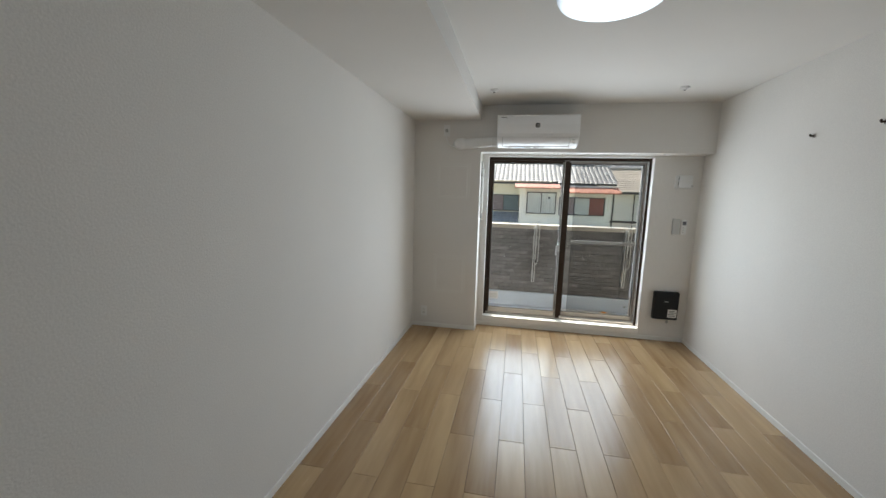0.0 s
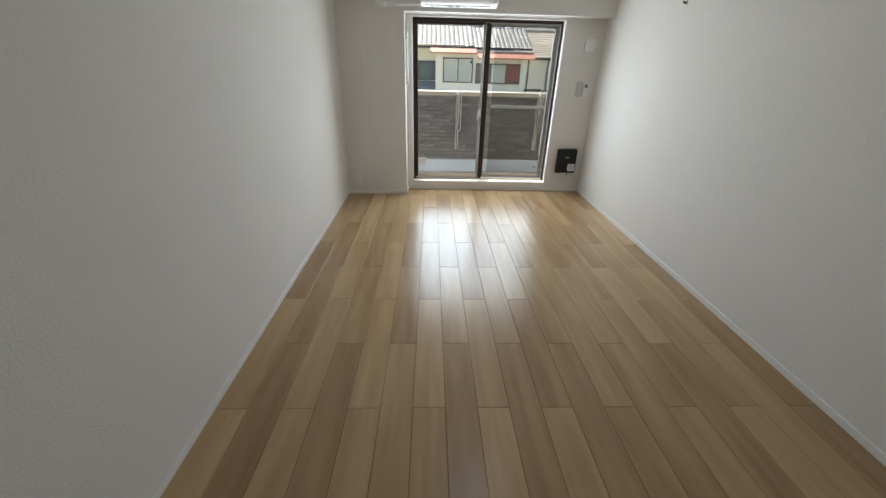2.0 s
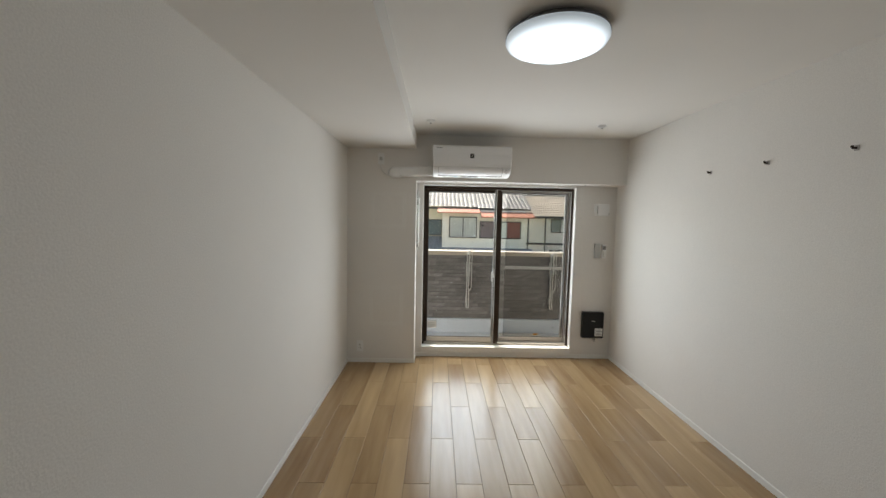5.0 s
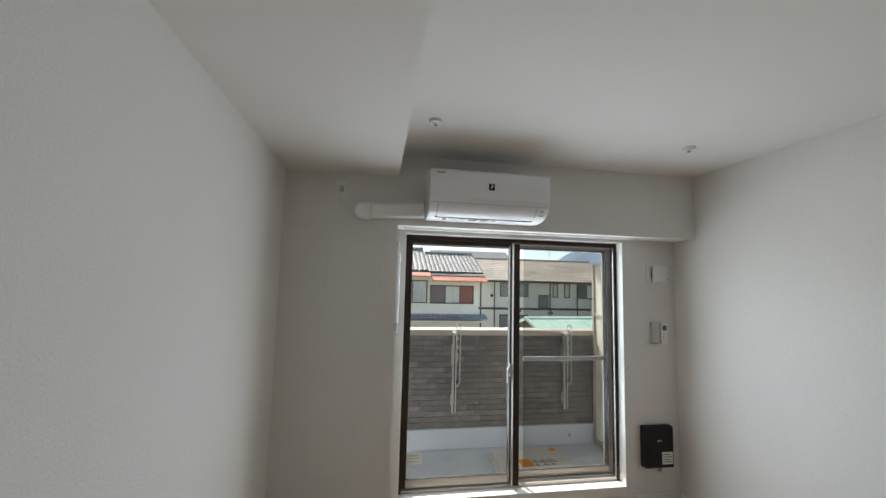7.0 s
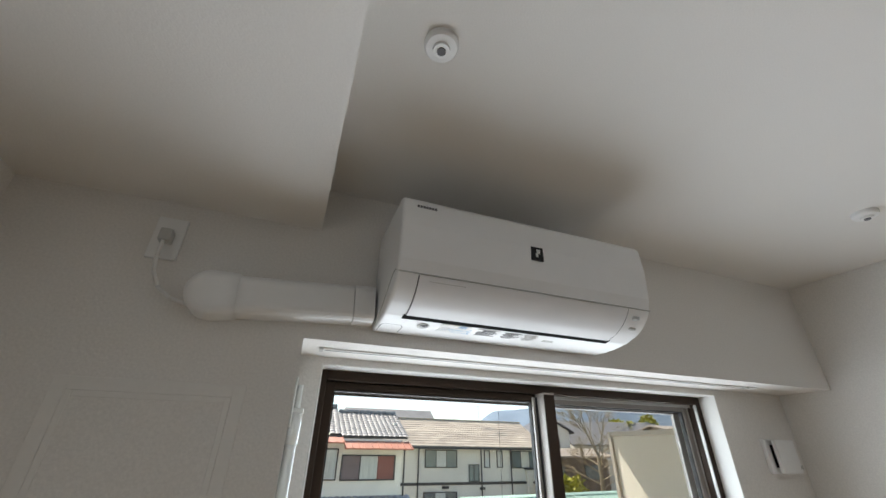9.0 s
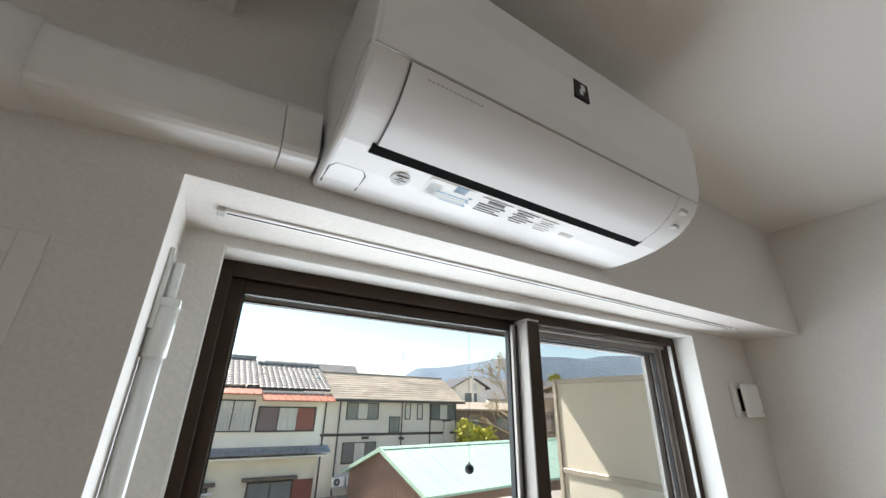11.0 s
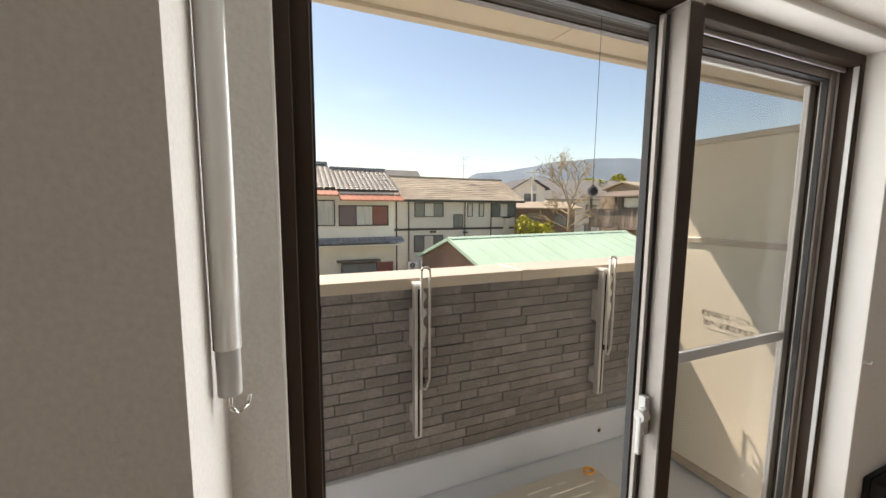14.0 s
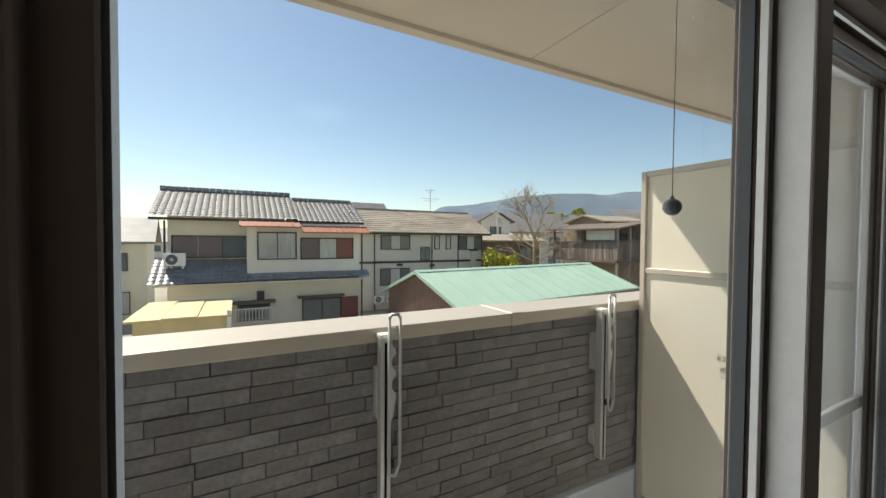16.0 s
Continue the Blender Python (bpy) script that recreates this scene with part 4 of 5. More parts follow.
def wave_roof(bm, x0, x1, y0, z0, y1, z1, pitch=0.27, course=0.3, amp=0.030, step=0.022, per=6):
    """A slope of pan tiles: waves across, a step at each course. (y0, z0) is the eave, (y1, z1) the top."""
    run = math.hypot(y1 - y0, z1 - z0)
    rows = max(1, round(run / course))
    cols = max(1, round((x1 - x0) / pitch)) * per
    up = Vector((0, -(z1 - z0), (y1 - y0))).normalized()
    if up.z < 0:
        up = -up

    def ring(f, lift):
        out = []
        for i in range(cols + 1):
            s = i / per
            w = amp * (abs(math.sin(math.pi * s)) ** 0.7)
            p = Vector((x0 + (x1 - x0) * i / cols, y0 + (y1 - y0) * f, z0 + (z1 - z0) * f)) + up * (w + lift)
            out.append(bm.verts.new(p))
        return out

    prev = None
    for r in range(rows):
        a = ring(r / rows, step)
        b = ring((r + 1) / rows, 0.0)
        for lo, hi in ((prev, a), (a, b)):
            if lo is None:
                continue
            for i in range(cols):
                bm.faces.new((lo[i], lo[i + 1], hi[i + 1], hi[i]))
        prev = b


def slab_roof(bm, x0, x1, y0, z0, y1, z1, thick=0.12):
    prism(bm, [(y0, z0), (y1, z1), (y1, z1 - thick), (y0, z0 - thick)], x0, x1)


def house_window(parent, x0, x1, y, z0, z1, kinds, sill=True, bars=0):
    """A sliding window on a wall facing -y. kinds: one letter a leaf: d dark glass, c curtain, r red-brown shutter, p dark shutter."""
    t = part("window", boxes([(x0 - 0.05, x1 + 0.05, y - 0.07, y, z1, z1 + 0.06), (x0 - 0.05, x1 + 0.05, y - 0.09, y, z0 - 0.06, z0),
                              (x0 - 0.05, x0, y - 0.07, y, z0, z1), (x1, x1 + 0.05, y - 0.07, y, z0, z1)]), M_WFRAME, parent)
    n = len(kinds)
    w = (x1 - x0) / n
    for k, c in enumerate(kinds):
        a, b = x0 + w * k, x0 + w * (k + 1)
        m = {"d": M_PANE, "c": M_CURTAIN, "r": M_BROWNP, "p": M_PURPLE, "b": M_PANE}[c]
        part("pane" if c in "dcb" else "shutter", boxes([(a + 0.02, b - 0.02, y - 0.045 - 0.012 * (k % 2), y - 0.01, z0, z1)]), m, t)
        if c in "dc" and k:
            part("mullion", boxes([(a - 0.025, a + 0.025, y - 0.065, y - 0.005, z0, z1)]), M_WFRAME, t)
    for k in range(bars):
        xx = x0 + (x1 - x0) * (k + 0.5) / bars
        part("bar", boxes([(xx - 0.012, xx + 0.012, y - 0.17, y - 0.145, z0, z0 + (z1 - z0) * 0.62)]), M_SILVER, t)
    if bars:
        for zz in (z0, z0 + (z1 - z0) * 0.62):
            part("bar", boxes([(x0, x1, y - 0.175, y - 0.14, zz, zz + 0.03)]), M_SILVER, t)
    return t


def downpipe(parent, x, y, z0, z1):
    bm = bmesh.new()
    cyl(bm, (x, y, z0), (x, y, z1), 0.045, n=8)
    part("downpipe", bm, M_WFRAME, parent)


def aircon_box(parent_pose, label):
    t = thing("outdoor_unit", parent_pose, label, "outdoor unit", "air conditioner outdoor units")
    part("case", boxes([(-0.4, 0.4, -0.15, 0.15, 0.12, 0.68)], 0.02, 2), M_WHITE, t)
    bm = bmesh.new()
    cyl(bm, (-0.1, -0.15, 0.40), (-0.1, -0.165, 0.40), 0.22, n=28)
    part("fan_grille", bm, M_INK, t)
    bm = bmesh.new()
    cyl(bm, (-0.1, -0.164, 0.40), (-0.1, -0.172, 0.40), 0.07, n=20)
    part("hub", bm, M_GREYP, t)
    for x in (-0.3, 0.3):
        part("foot", boxes([(x - 0.04, x + 0.04, -0.16, 0.16, 0, 0.12)]), M_SILVER, t)


def tiled_house():
    t = thing("tiled_house", pose(0, 0, -0.25), "cream two-storey house with grey tiled roofs and red canopies", "house")
    Y = 20.0
    part("wall", boxes([(-1.75, 6.62, Y + 0.02, Y + 6.5, GZ, -0.15)]), M_CREAM, t, "cream lower wall")
    part("wall", boxes([(-1.85, 1.32, Y + 1.0, Y + 6.0, -0.2, 2.75)]), M_CREAM, t, "cream upper wall")
    part("wall", boxes([(1.30, 6.60, Y, Y + 6.0, -0.1, 2.46)]), M_WHITEW, t, "off-white upper bay")
    bm = bmesh.new()
    wave_roof(bm, -2.45, 3.55, Y + 0.25, 2.66, Y + 3.4, 4.12)
    wave_roof(bm, -2.45, 3.55, Y + 6.6, 2.66, Y + 3.4, 4.12)
    r = part("roof", bm, M_TILE, t, "weathered grey tiled roof")
    bm = boxes([(-2.45 + 0.3 * k, -2.17 + 0.3 * k, Y + 3.28, Y + 3.52, 4.12, 4.31) for k in range(20)], 0.02)
    part("ridge", bm, M_TILE2, r, "dark ridge tiles")
    bm = bmesh.new()
    wave_roof(bm, 3.55, 6.95, Y + 0.05, 2.58, Y + 3.0, 3.86)
    wave_roof(bm, 3.55, 6.95, Y + 6.3, 2.5, Y + 3.0, 3.86)
    r = part("roof", bm, M_TILE, t, "weathered grey tiled roof")
    bm = boxes([(3.6 + 0.3 * k, 3.88 + 0.3 * k, Y + 2.9, Y + 3.12, 3.86, 4.02) for k in range(11)], 0.02)
    part("ridge", bm, M_TILE2, r, "dark ridge tiles")
    part("gable_wall", boxes([(6.45, 6.60, Y + 1.4, Y + 4.6, 2.7, 3.3)]), M_WHITEW, t)
    part("eaves_board", boxes([(-2.4, 6.9, Y + 0.12, Y + 0.2, 2.50, 2.62)]), M_WFRAME, t)
    bm = bmesh.new()
    slab_roof(bm, 0.98, 3.62, Y - 0.62, 2.30, Y + 0.05, 2.52, 0.06)
    for k in range(9):
        x = 1.0 + 0.32 * k
        slab_roof(bm, x, x + 0.04, Y - 0.62, 2.335, Y + 0.05, 2.555, 0.05)
    part("canopy", bm, M_RED, t, "faded red metal canopy")
    bm = bmesh.new()
    slab_roof(bm, 3.66, 6.98, Y - 0.75, 2.06, Y + 0.02, 2.38, 0.06)
    for k in range(11):
        x = 3.68 + 0.32 * k
        slab_roof(bm, x, x + 0.04, Y - 0.75, 2.095, Y + 0.02, 2.415, 0.05)
    part("canopy", bm, M_RED, t, "faded red metal canopy")
    bm = bmesh.new()
    wave_roof(bm, -2.35, 1.30, Y - 0.72, -0.22, Y + 1.0, 0.72)
    part("roof", bm, M_TILE2, t, "dark glazed lower roof")
    bm = bmesh.new()
    wave_roof(bm, 1.30, 7.05, Y - 0.62, -0.20, Y + 0.02, 0.08)
    part("roof", bm, M_TILE2, t, "dark glazed lower roof")
    part("eaves_board", boxes([(-2.2, 6.95, Y - 0.55, Y, -0.34, -0.26)]), M_WHITEW, t)
    house_window(t, -1.66, 1.26, Y + 1.0, 0.85, 1.78, "ppd")
    house_window(t, 1.78, 3.42, Y, 0.78, 1.98, "cc", bars=12)
    house_window(t, 3.70, 6.22, Y, 0.76, 1.72, "pcr")
    house_window(t, 3.78, 5.60, Y + 0.02, -2.62, -1.32, "dd")
    part("shutter_box", boxes([(5.62, 6.50, Y - 0.10, Y + 0.02, -2.62, -1.28)]), M_BROWNP, t, "red-brown shutter box")
    part("window_hood", boxes([(3.5, 5.75, Y - 0.35, Y + 0.02, -1.20, -1.10)]), M_WOOD, t)
    house_window(t, 0.95, 2.22, Y + 0.02, -2.05, -1.42, "dd", bars=10)
    part("window_hood", boxes([(0.6, 2.5, Y - 0.30, Y + 0.02, -1.30, -1.18)]), M_WOOD, t)
    guard = part("window_guard", boxes([(0.45, 2.45, Y - 0.36, Y - 0.31, z, z + 0.06) for z in (-2.2, -1.55)] + [(x, x + 0.05, Y - 0.36, Y + 0.02, -2.2, -2.14) for x in (0.45, 2.40)]), M_WHITE, t, "white metal window guard")
    for k in range(14):
        part("guard_bar", boxes([(0.50 + 0.142 * k, 0.53 + 0.142 * k, Y - 0.35, Y - 0.32, -2.14, -1.55)]), M_WHITE, guard)
    part("vent_hood", boxes([(1.70, 2.02, Y - 0.15, Y + 0.02, -1.15, -0.75)]), M_WFRAME, t)
    downpipe(t, 6.72, Y - 0.05, GZ, 2.1)
    downpipe(t, -1.95, Y + 0.9, 0.2, 2.5)


tiled_house()
aircon_box(pose(-1.5, 20.30, 0.13), "white air conditioner outdoor unit on the lower roof")


def slate_house():
    t = thing("slate_house", pose(0, 0, -0.25), "pale grey two-storey apartment house with a brown slate roof", "house")
    Y = 29.0
    x0, x1 = 8.0, 20.45
    part("wall", boxes([(x0, x1, Y, Y + 7, GZ, 2.4)]), M_GREYW, t)
    bm = bmesh.new()
    rows = 12
    for k in range(rows):
        f0, f1 = k / rows, (k + 1) / rows
        y0, z0 = Y - 0.55 + 4.0 * f0, 2.28 + 2.05 * f0
        y1, z1 = Y - 0.55 + 4.0 * f1, 2.28 + 2.05 * f1
        x = x0 - 0.5 - (0.45 if k % 2 else 0)
        while x < x1 + 0.45:
            a, b = max(x, x0 - 0.5), min(x + 0.9, x1 + 0.55)
            if b > a:
                slab_roof(bm, a, b - 0.004, y0, z0 + 0.035, y1, z1 + 0.012, 0.04)
            x += 0.9
    slab_roof(bm, x0 - 0.5, x1 + 0.55, Y - 0.55, 2.26, Y + 3.45, 4.31, 0.14)
    slab_roof(bm, x0 - 0.5, x1 + 0.55, Y + 7.5, 2.26, Y + 3.45, 4.31, 0.14)
    r = part("roof", bm, M_SLATE, t, "faded brown slate roof")
    part("ridge", boxes([(x0 - 0.5, x1 + 0.55, Y + 3.3, Y + 3.6, 4.30, 4.40)]), M_SLATE, r)
    part("gutter", boxes([(x0 - 0.5, x1 + 0.55, Y - 0.68, Y - 0.55, 2.10, 2.24)]), M_WFRAME, t)
    part("band", boxes([(x0, x1 + 0.02, Y - 0.05, Y, -0.20, -0.02)]), M_WFRAME, t, "dark string course")
    house_window(t, 10.90, 13.32, Y, 0.95, 2.0, "dcd")
    house_window(t, 14.36, 15.12, Y, 0.05, 1.05, "dd")
    house_window(t, 15.66, 16.05, Y, 0.95, 2.0, "c")
    house_window(t, 16.75, 17.15, Y, 0.95, 2.0, "c")
    house_window(t, 18.05, 20.35, Y, 0.90, 2.0, "dcd")
    house_window(t, 10.85, 13.30, Y, -1.9, -0.66, "dcd")
    part("vent_hood", boxes([(12.2, 12.7, Y - 0.12, Y, -0.42, -0.25)]), M_WFRAME, t)
    part("vent_hood", boxes([(15.2, 15.6, Y - 0.12, Y, -0.52, -0.36)]), M_WFRAME, t)
    part("flue", boxes([(19.2, 19.6, Y - 0.35, Y, -0.8, 0.75)]), M_GREYW, t)
    part("flue_cap", boxes([(19.1, 19.7, Y - 0.42, Y, 0.75, 0.86)]), M_WFRAME, t)
    for x in (10.35, 15.35, 17.9, 20.40):
        downpipe(t, x, Y - 0.08, GZ, 2.15)
    a = thing("roof_antenna", pose(16.9, Y + 3.45, 4.10), "thin metal television antenna on the roof ridge", "antenna")
    bm = bmesh.new()
    cyl(bm, (0, 0, 0), (0, 0, 2.1), 0.03, n=6)
    part("mast", bm, M_SILVER, a)
    for z, l in ((2.0, 0.5), (1.75, 0.35), (1.2, 0.9), (1.0, 0.6)):
        bm = bmesh.new()
        cyl(bm, (-l, 0, z), (l, 0, z), 0.02, n=6)
        part("element", bm, M_SILVER, a)


slate_house()
aircon_box(pose(10.6, 28.6, -3.6), "white air conditioner outdoor unit beside the house wall")
aircon_box(pose(11.6, 28.6, -3.6), "white air conditioner outdoor unit beside the house wall")


def mint_shed():
    t = thing("metal_shed", pose(7.6, 15.0, -0.14, 0, 0, 6.6), "long shed with a mint green metal roof and rusty gable", "shed")
    L, hw, ze, zr = 12.3, 3.05, -0.85, 0.26
    part("wall", boxes([(0.25, L, -hw + 0.25, hw - 0.25, GZ, ze)]), M_RUST, t)
    # corrugated gable
    bm = bmesh.new()
    n = 120
    prev = None
    for i in range(n + 1):
        y = -hw + 0.2 + (2 * hw - 0.4) * i / n
        top = zr - 0.10 - (zr - ze) * abs(y) / hw
        x = 0.2 + 0.02 * math.sin(i * math.pi / 2)
        cur = (bm.verts.new((x, y, GZ)), bm.verts.new((x, y, top)))
        if prev:
            bm.faces.new((prev[0], cur[0], cur[1], prev[1]))
        prev = cur
    part("gable", bm, M_RUST, t, "red-brown corrugated iron gable")
    for s, nm in ((-1, "near"), (1, "far")):
        bm = bmesh.new()
        prism(bm, [(s * (hw + 0.1), ze - 0.04), (0, zr), (0, zr - 0.08), (s * (hw + 0.1), ze - 0.12)], 0, L)
        r = part("roof", bm, M_MINT, t, "mint green sheet roof")
        for k in range(14):
            x = 0.02 + k * 0.93
            bm = bmesh.new()
            prism(bm, [(s * (hw + 0.1), ze - 0.015), (0, zr + 0.025), (0, zr - 0.01), (s * (hw + 0.1), ze - 0.05)], x, x + 0.035)
            part("seam", bm, M_MINT, r)
    bm = bmesh.new()
    prism(bm, [(-0.18, zr - 0.03), (0, zr + 0.05), (0.18, zr - 0.03), (0, zr - 0.02)], -0.02, L + 0.02)
    part("ridge_cap", bm, M_MINT, t)
    for s in (-1, 1):
        bm = bmesh.new()
        prism(bm, [(s * (hw + 0.12), ze - 0.16), (s * (hw + 0.12), ze - 0.02), (0, zr + 0.03), (0, zr - 0.12)], -0.03, 0.05)
        part("verge_board", bm, M_MINT, t)


mint_shed()


def wooden_house():
    t = thing("wooden_house", pose(23.3, 17.1, 0), "weathered wooden house with a raised timber balcony", "house")
    rnd = random.Random(21)
    part("wall", boxes([(2.65, 8.5, -1.6, 7.4, GZ, 2.72)]), M_WOODW, t)
    g = bmesh.new()
    prism(g, [(3.8, 2.72), (7.5, 2.72), (7.5, 3.0), (5.65, 3.48), (3.8, 3.0)], 3.4, 8.5)
    part("gable_wall", g, M_WOODW, t)
    for ya, za, yb, zb in ((3.4, 2.95, 5.65, 3.52), (5.65, 3.52, 7.9, 2.95)):
        bm = bmesh.new()
        prism(bm, [(ya, za), (yb, zb), (yb, zb + 0.10), (ya, za + 0.10)], 3.0, 9.0)
        part("roof", bm, M_SLATE, t, "red-brown slate roof")
    bm = bmesh.new()
    prism(bm, [(-2.1, 2.68), (3.9, 3.02), (3.9, 3.12), (-2.1, 2.78)], 2.9, 9.0)
    part("side_roof", bm, M_SLATE, t, "red-brown slate roof")
    bm = bmesh.new()
    a = [bm.verts.new(p) for p in ((-0.45, -0.5, 2.25), (2.75, -0.5, 2.74), (2.75, 6.3, 2.74), (-0.45, 6.3, 2.25))]
    b = [bm.verts.new(v.co + Vector((0, 0, 0.09))) for v in a]
    bm.faces.new(a[::-1])
    bm.faces.new(b)
    for k in range(4):
        bm.faces.new((a[k], a[(k + 1) % 4], b[(k + 1) % 4], b[k]))
    part("porch_roof", bm, M_WOOD, t, "grey lean-to roof")
    part("deck", boxes([(0, 2.65, 0, 5.9, -0.02, 0.13)]), M_OLDWOOD, t)
    for x, y in ((0.0, 0.0), (0.0, 2.9), (0.0, 5.76), (2.5, 0.0), (1.3, 0.0)):
        part("post", boxes([(x, x + 0.14, y, y + 0.14, GZ, 2.3 + 0.15 * x)]), M_OLDWOOD, t)
    part("handrail", boxes([(-0.02, 0.08, 0.14, 5.76, 1.30, 1.40)]), M_OLDWOOD, t)
    part("handrail", boxes([(0.14, 2.5, -0.02, 0.08, 1.40, 1.50)]), M_OLDWOOD, t)
    for k in range(24):
        y = 0.18 + 0.232 * k
        part("railing_board", boxes([(0.02, 0.06, y, y + 0.20, 0.13, 1.28 + rnd.uniform(-0.06, 0.05))]), M_OLDWOOD, t)
    for k in range(13):
        x = 0.17 + 0.18 * k
        part("railing_board", boxes([(x, x + 0.11, 0.02, 0.06, 0.13, 1.40)]), M_OLDWOOD, t)
    for k in range(26):
        y = 0.05 + 0.225 * k
        if not 1.1 < y < 2.0:
            part("wall_board", boxes([(2.58 + rnd.uniform(0, 0.02), 2.65, y, y + 0.21, 0.13, 2.62)]), M_OLDWOOD, t)
    part("doorway", boxes([(2.60, 2.648, 1.1, 2.2, 0.13, 2.0)]), M_INK, t, "dark doorway")
    bm = bmesh.new()
    for k in range(40):
        y = 0.5 + 0.06 * k
        box(bm, 0.30 + 0.02 * (k % 2), 0.34 + 0.02 * (k % 2), y, y + 0.06, 1.55 + rnd.uniform(-0.08, 0.05), 2.20)
    part("blind", bm, M_WHITEW, t, "pale hanging screen")
    house_window(t, 3.6, 5.4, -1.6, 0.9, 2.1, "dd")
    for p, q in (((0.1, 0.07, -1.5), (1.3, 0.07, -0.1)), ((2.5, 0.07, -1.5), (1.3, 0.07, -0.1))):
        bm = bmesh.new()
        cyl(bm, p, q, 0.07, n=6)
        part("brace", bm, M_OLDWOOD, t)
    u = thing("tiled_house", pose(34.2, 21.6, -0.9, 0, 0, -28), "far cream house with a pale tiled roof", "house")
    part("wall", boxes([(-2, 6, 0, 6, GZ, 3.6)]), M_WHITEW, u)
    bm = bmesh.new()
    wave_roof(bm, -2.8, 6.8, -0.9, 3.5, 3.0, 5.4, pitch=0.4, course=0.5)
    part("roof", bm, M_TILE, u)
    house_window(u, -1.0, 1.0, 0, 1.5, 2.7, "dd")


wooden_house()


def plain_house(x, y, rz, w, d, eave, ridge, wall, roof, label, gable=False):
    t = thing("distant_house", pose(x, y, 0, 0, 0, rz), label, "house", "houses in the distance")
    part("wall", boxes([(-w / 2, w / 2, 0, d, GZ, eave)]), wall, t)
    bm = bmesh.new()
    if gable:
        for s in (-1, 1):
            a = [bm.verts.new(p) for p in ((s * (w / 2 + 0.5), -0.5, eave - 0.1), (0, -0.5, ridge), (0, d + 0.5, ridge), (s * (w / 2 + 0.5), d + 0.5, eave - 0.1))]
            b = [bm.verts.new(v.co - Vector((0, 0, 0.15))) for v in a]
            bm.faces.new(a)
            bm.faces.new(b[::-1])
            for i in range(4):
                bm.faces.new((a[i], a[(i + 1) % 4], b[(i + 1) % 4], b[i]))
        g = bmesh.new()
        prism(g, [(0.0, eave - 0.05), (0.06, eave - 0.05), (0.06, ridge - 0.2), (0.0, ridge - 0.2)], -0.01, 0.01)
        f = [g.verts.new(p) for p in ((-w / 2, 0.0, eave - 0.05), (w / 2, 0.0, eave - 0.05), (0, 0.0, ridge - 0.15))]
        g.faces.new(f)
        part("gable_wall", g, wall, t)
    else:
        slab_roof(bm, -w / 2 - 0.5, w / 2 + 0.5, -0.6, eave, d / 2, ridge, 0.15)
        slab_roof(bm, -w / 2 - 0.5, w / 2 + 0.5, d + 0.6, eave, d / 2, ridge, 0.15)
    bmesh.ops.recalc_face_normals(bm, faces=bm.faces[:])
    part("roof", bm, roof, t)
    k = max(1, int(w / 3.5))
    for i in range(k):
        xc = -w / 2 + w * (i + 0.5) / k
        house_window(t, xc - 0.7, xc + 0.7, 0, eave - 1.9, eave - 0.8, "dd")
        house_window(t, xc - 0.8, xc + 0.8, 0, eave - 4.8, eave - 3.4, "dc")


plain_house(29.9, 40, -15, 3.9, 8, 3.9, 5.2, M_WHITEW, M_DARKROOF, "far white house with a dark gabled roof", True)
plain_house(40, 40, -20, 12, 8, 2.6, 5.4, M_GREYW, M_TILE, "far pale house behind the bare tree")
plain_house(27.0, 33, -8, 7, 5, 1.45, 2.1, M_WOOD, M_SLATE, "low brown shed behind the bushes")
plain_house(13, 46, 0, 10, 8, 3.2, 6.3, M_WHITEW, M_TILE, "far house behind the slate roof")
plain_house(-8, 32, 6, 7, 8, 1.2, 3.0, M_CREAM, M_TILE, "far cream house beside the lane")
plain_house(-16, 44, 10, 8, 8, 1.4, 3.4, M_WHITEW, M_TILE2, "far white house beside the lane", True)
plain_house(-26, 52, 14, 9, 8, 1.0, 3.2, M_GREYW, M_TILE, "far grey house beside the lane")
for k in range(9):
    plain_house(52 + 13 * (k % 5) - 4 * (k // 5), 62 + 9 * (k // 5) + 5 * (k % 3), -20 + 9 * (k % 4), 9 + (k % 3), 8, 2.0 + 0.5 * (k % 2), 4.6 + 0.5 * (k % 3),
                (M_WHITEW, M_CREAM, M_GREYW)[k % 3], (M_TILE, M_TILE2, M_SLATE)[k % 3], "small house among the distant roofs")
for k in range(10):
    plain_house(-60 + 11 * k, 90 + 7 * (k % 3), -10 + 6 * (k % 4), 9, 8, 0.6 + 0.5 * (k % 2), 3.0 + 0.5 * (k % 3),
                (M_CREAM, M_WHITEW, M_GREYW)[k % 3], (M_TILE2, M_TILE, M_SLATE)[k % 3], "small house among the distant roofs")


def annex():
    t = thing("lean_to_shed", pose(-0.6, 14.6, -0.34), "low cream lean-to with a flat sheet roof", "shed")
    part("wall", boxes([(-1.3, 1.2, 0, 3.6, GZ, -0.75)]), M_YELLOW, t)
    for k in range(3):
        part("roof_sheet", boxes([(-1.5 + 0.95 * k, -0.57 + 0.95 * k, -0.25, 3.7, -0.75, -0.68 + 0.02 * (k % 2))], 0.01), M_YELLOW, t)
    part("gutter_post", boxes([(1.2, 1.32, -0.2, -0.1, GZ, -0.55)]), M_TRIM, t)


annex()


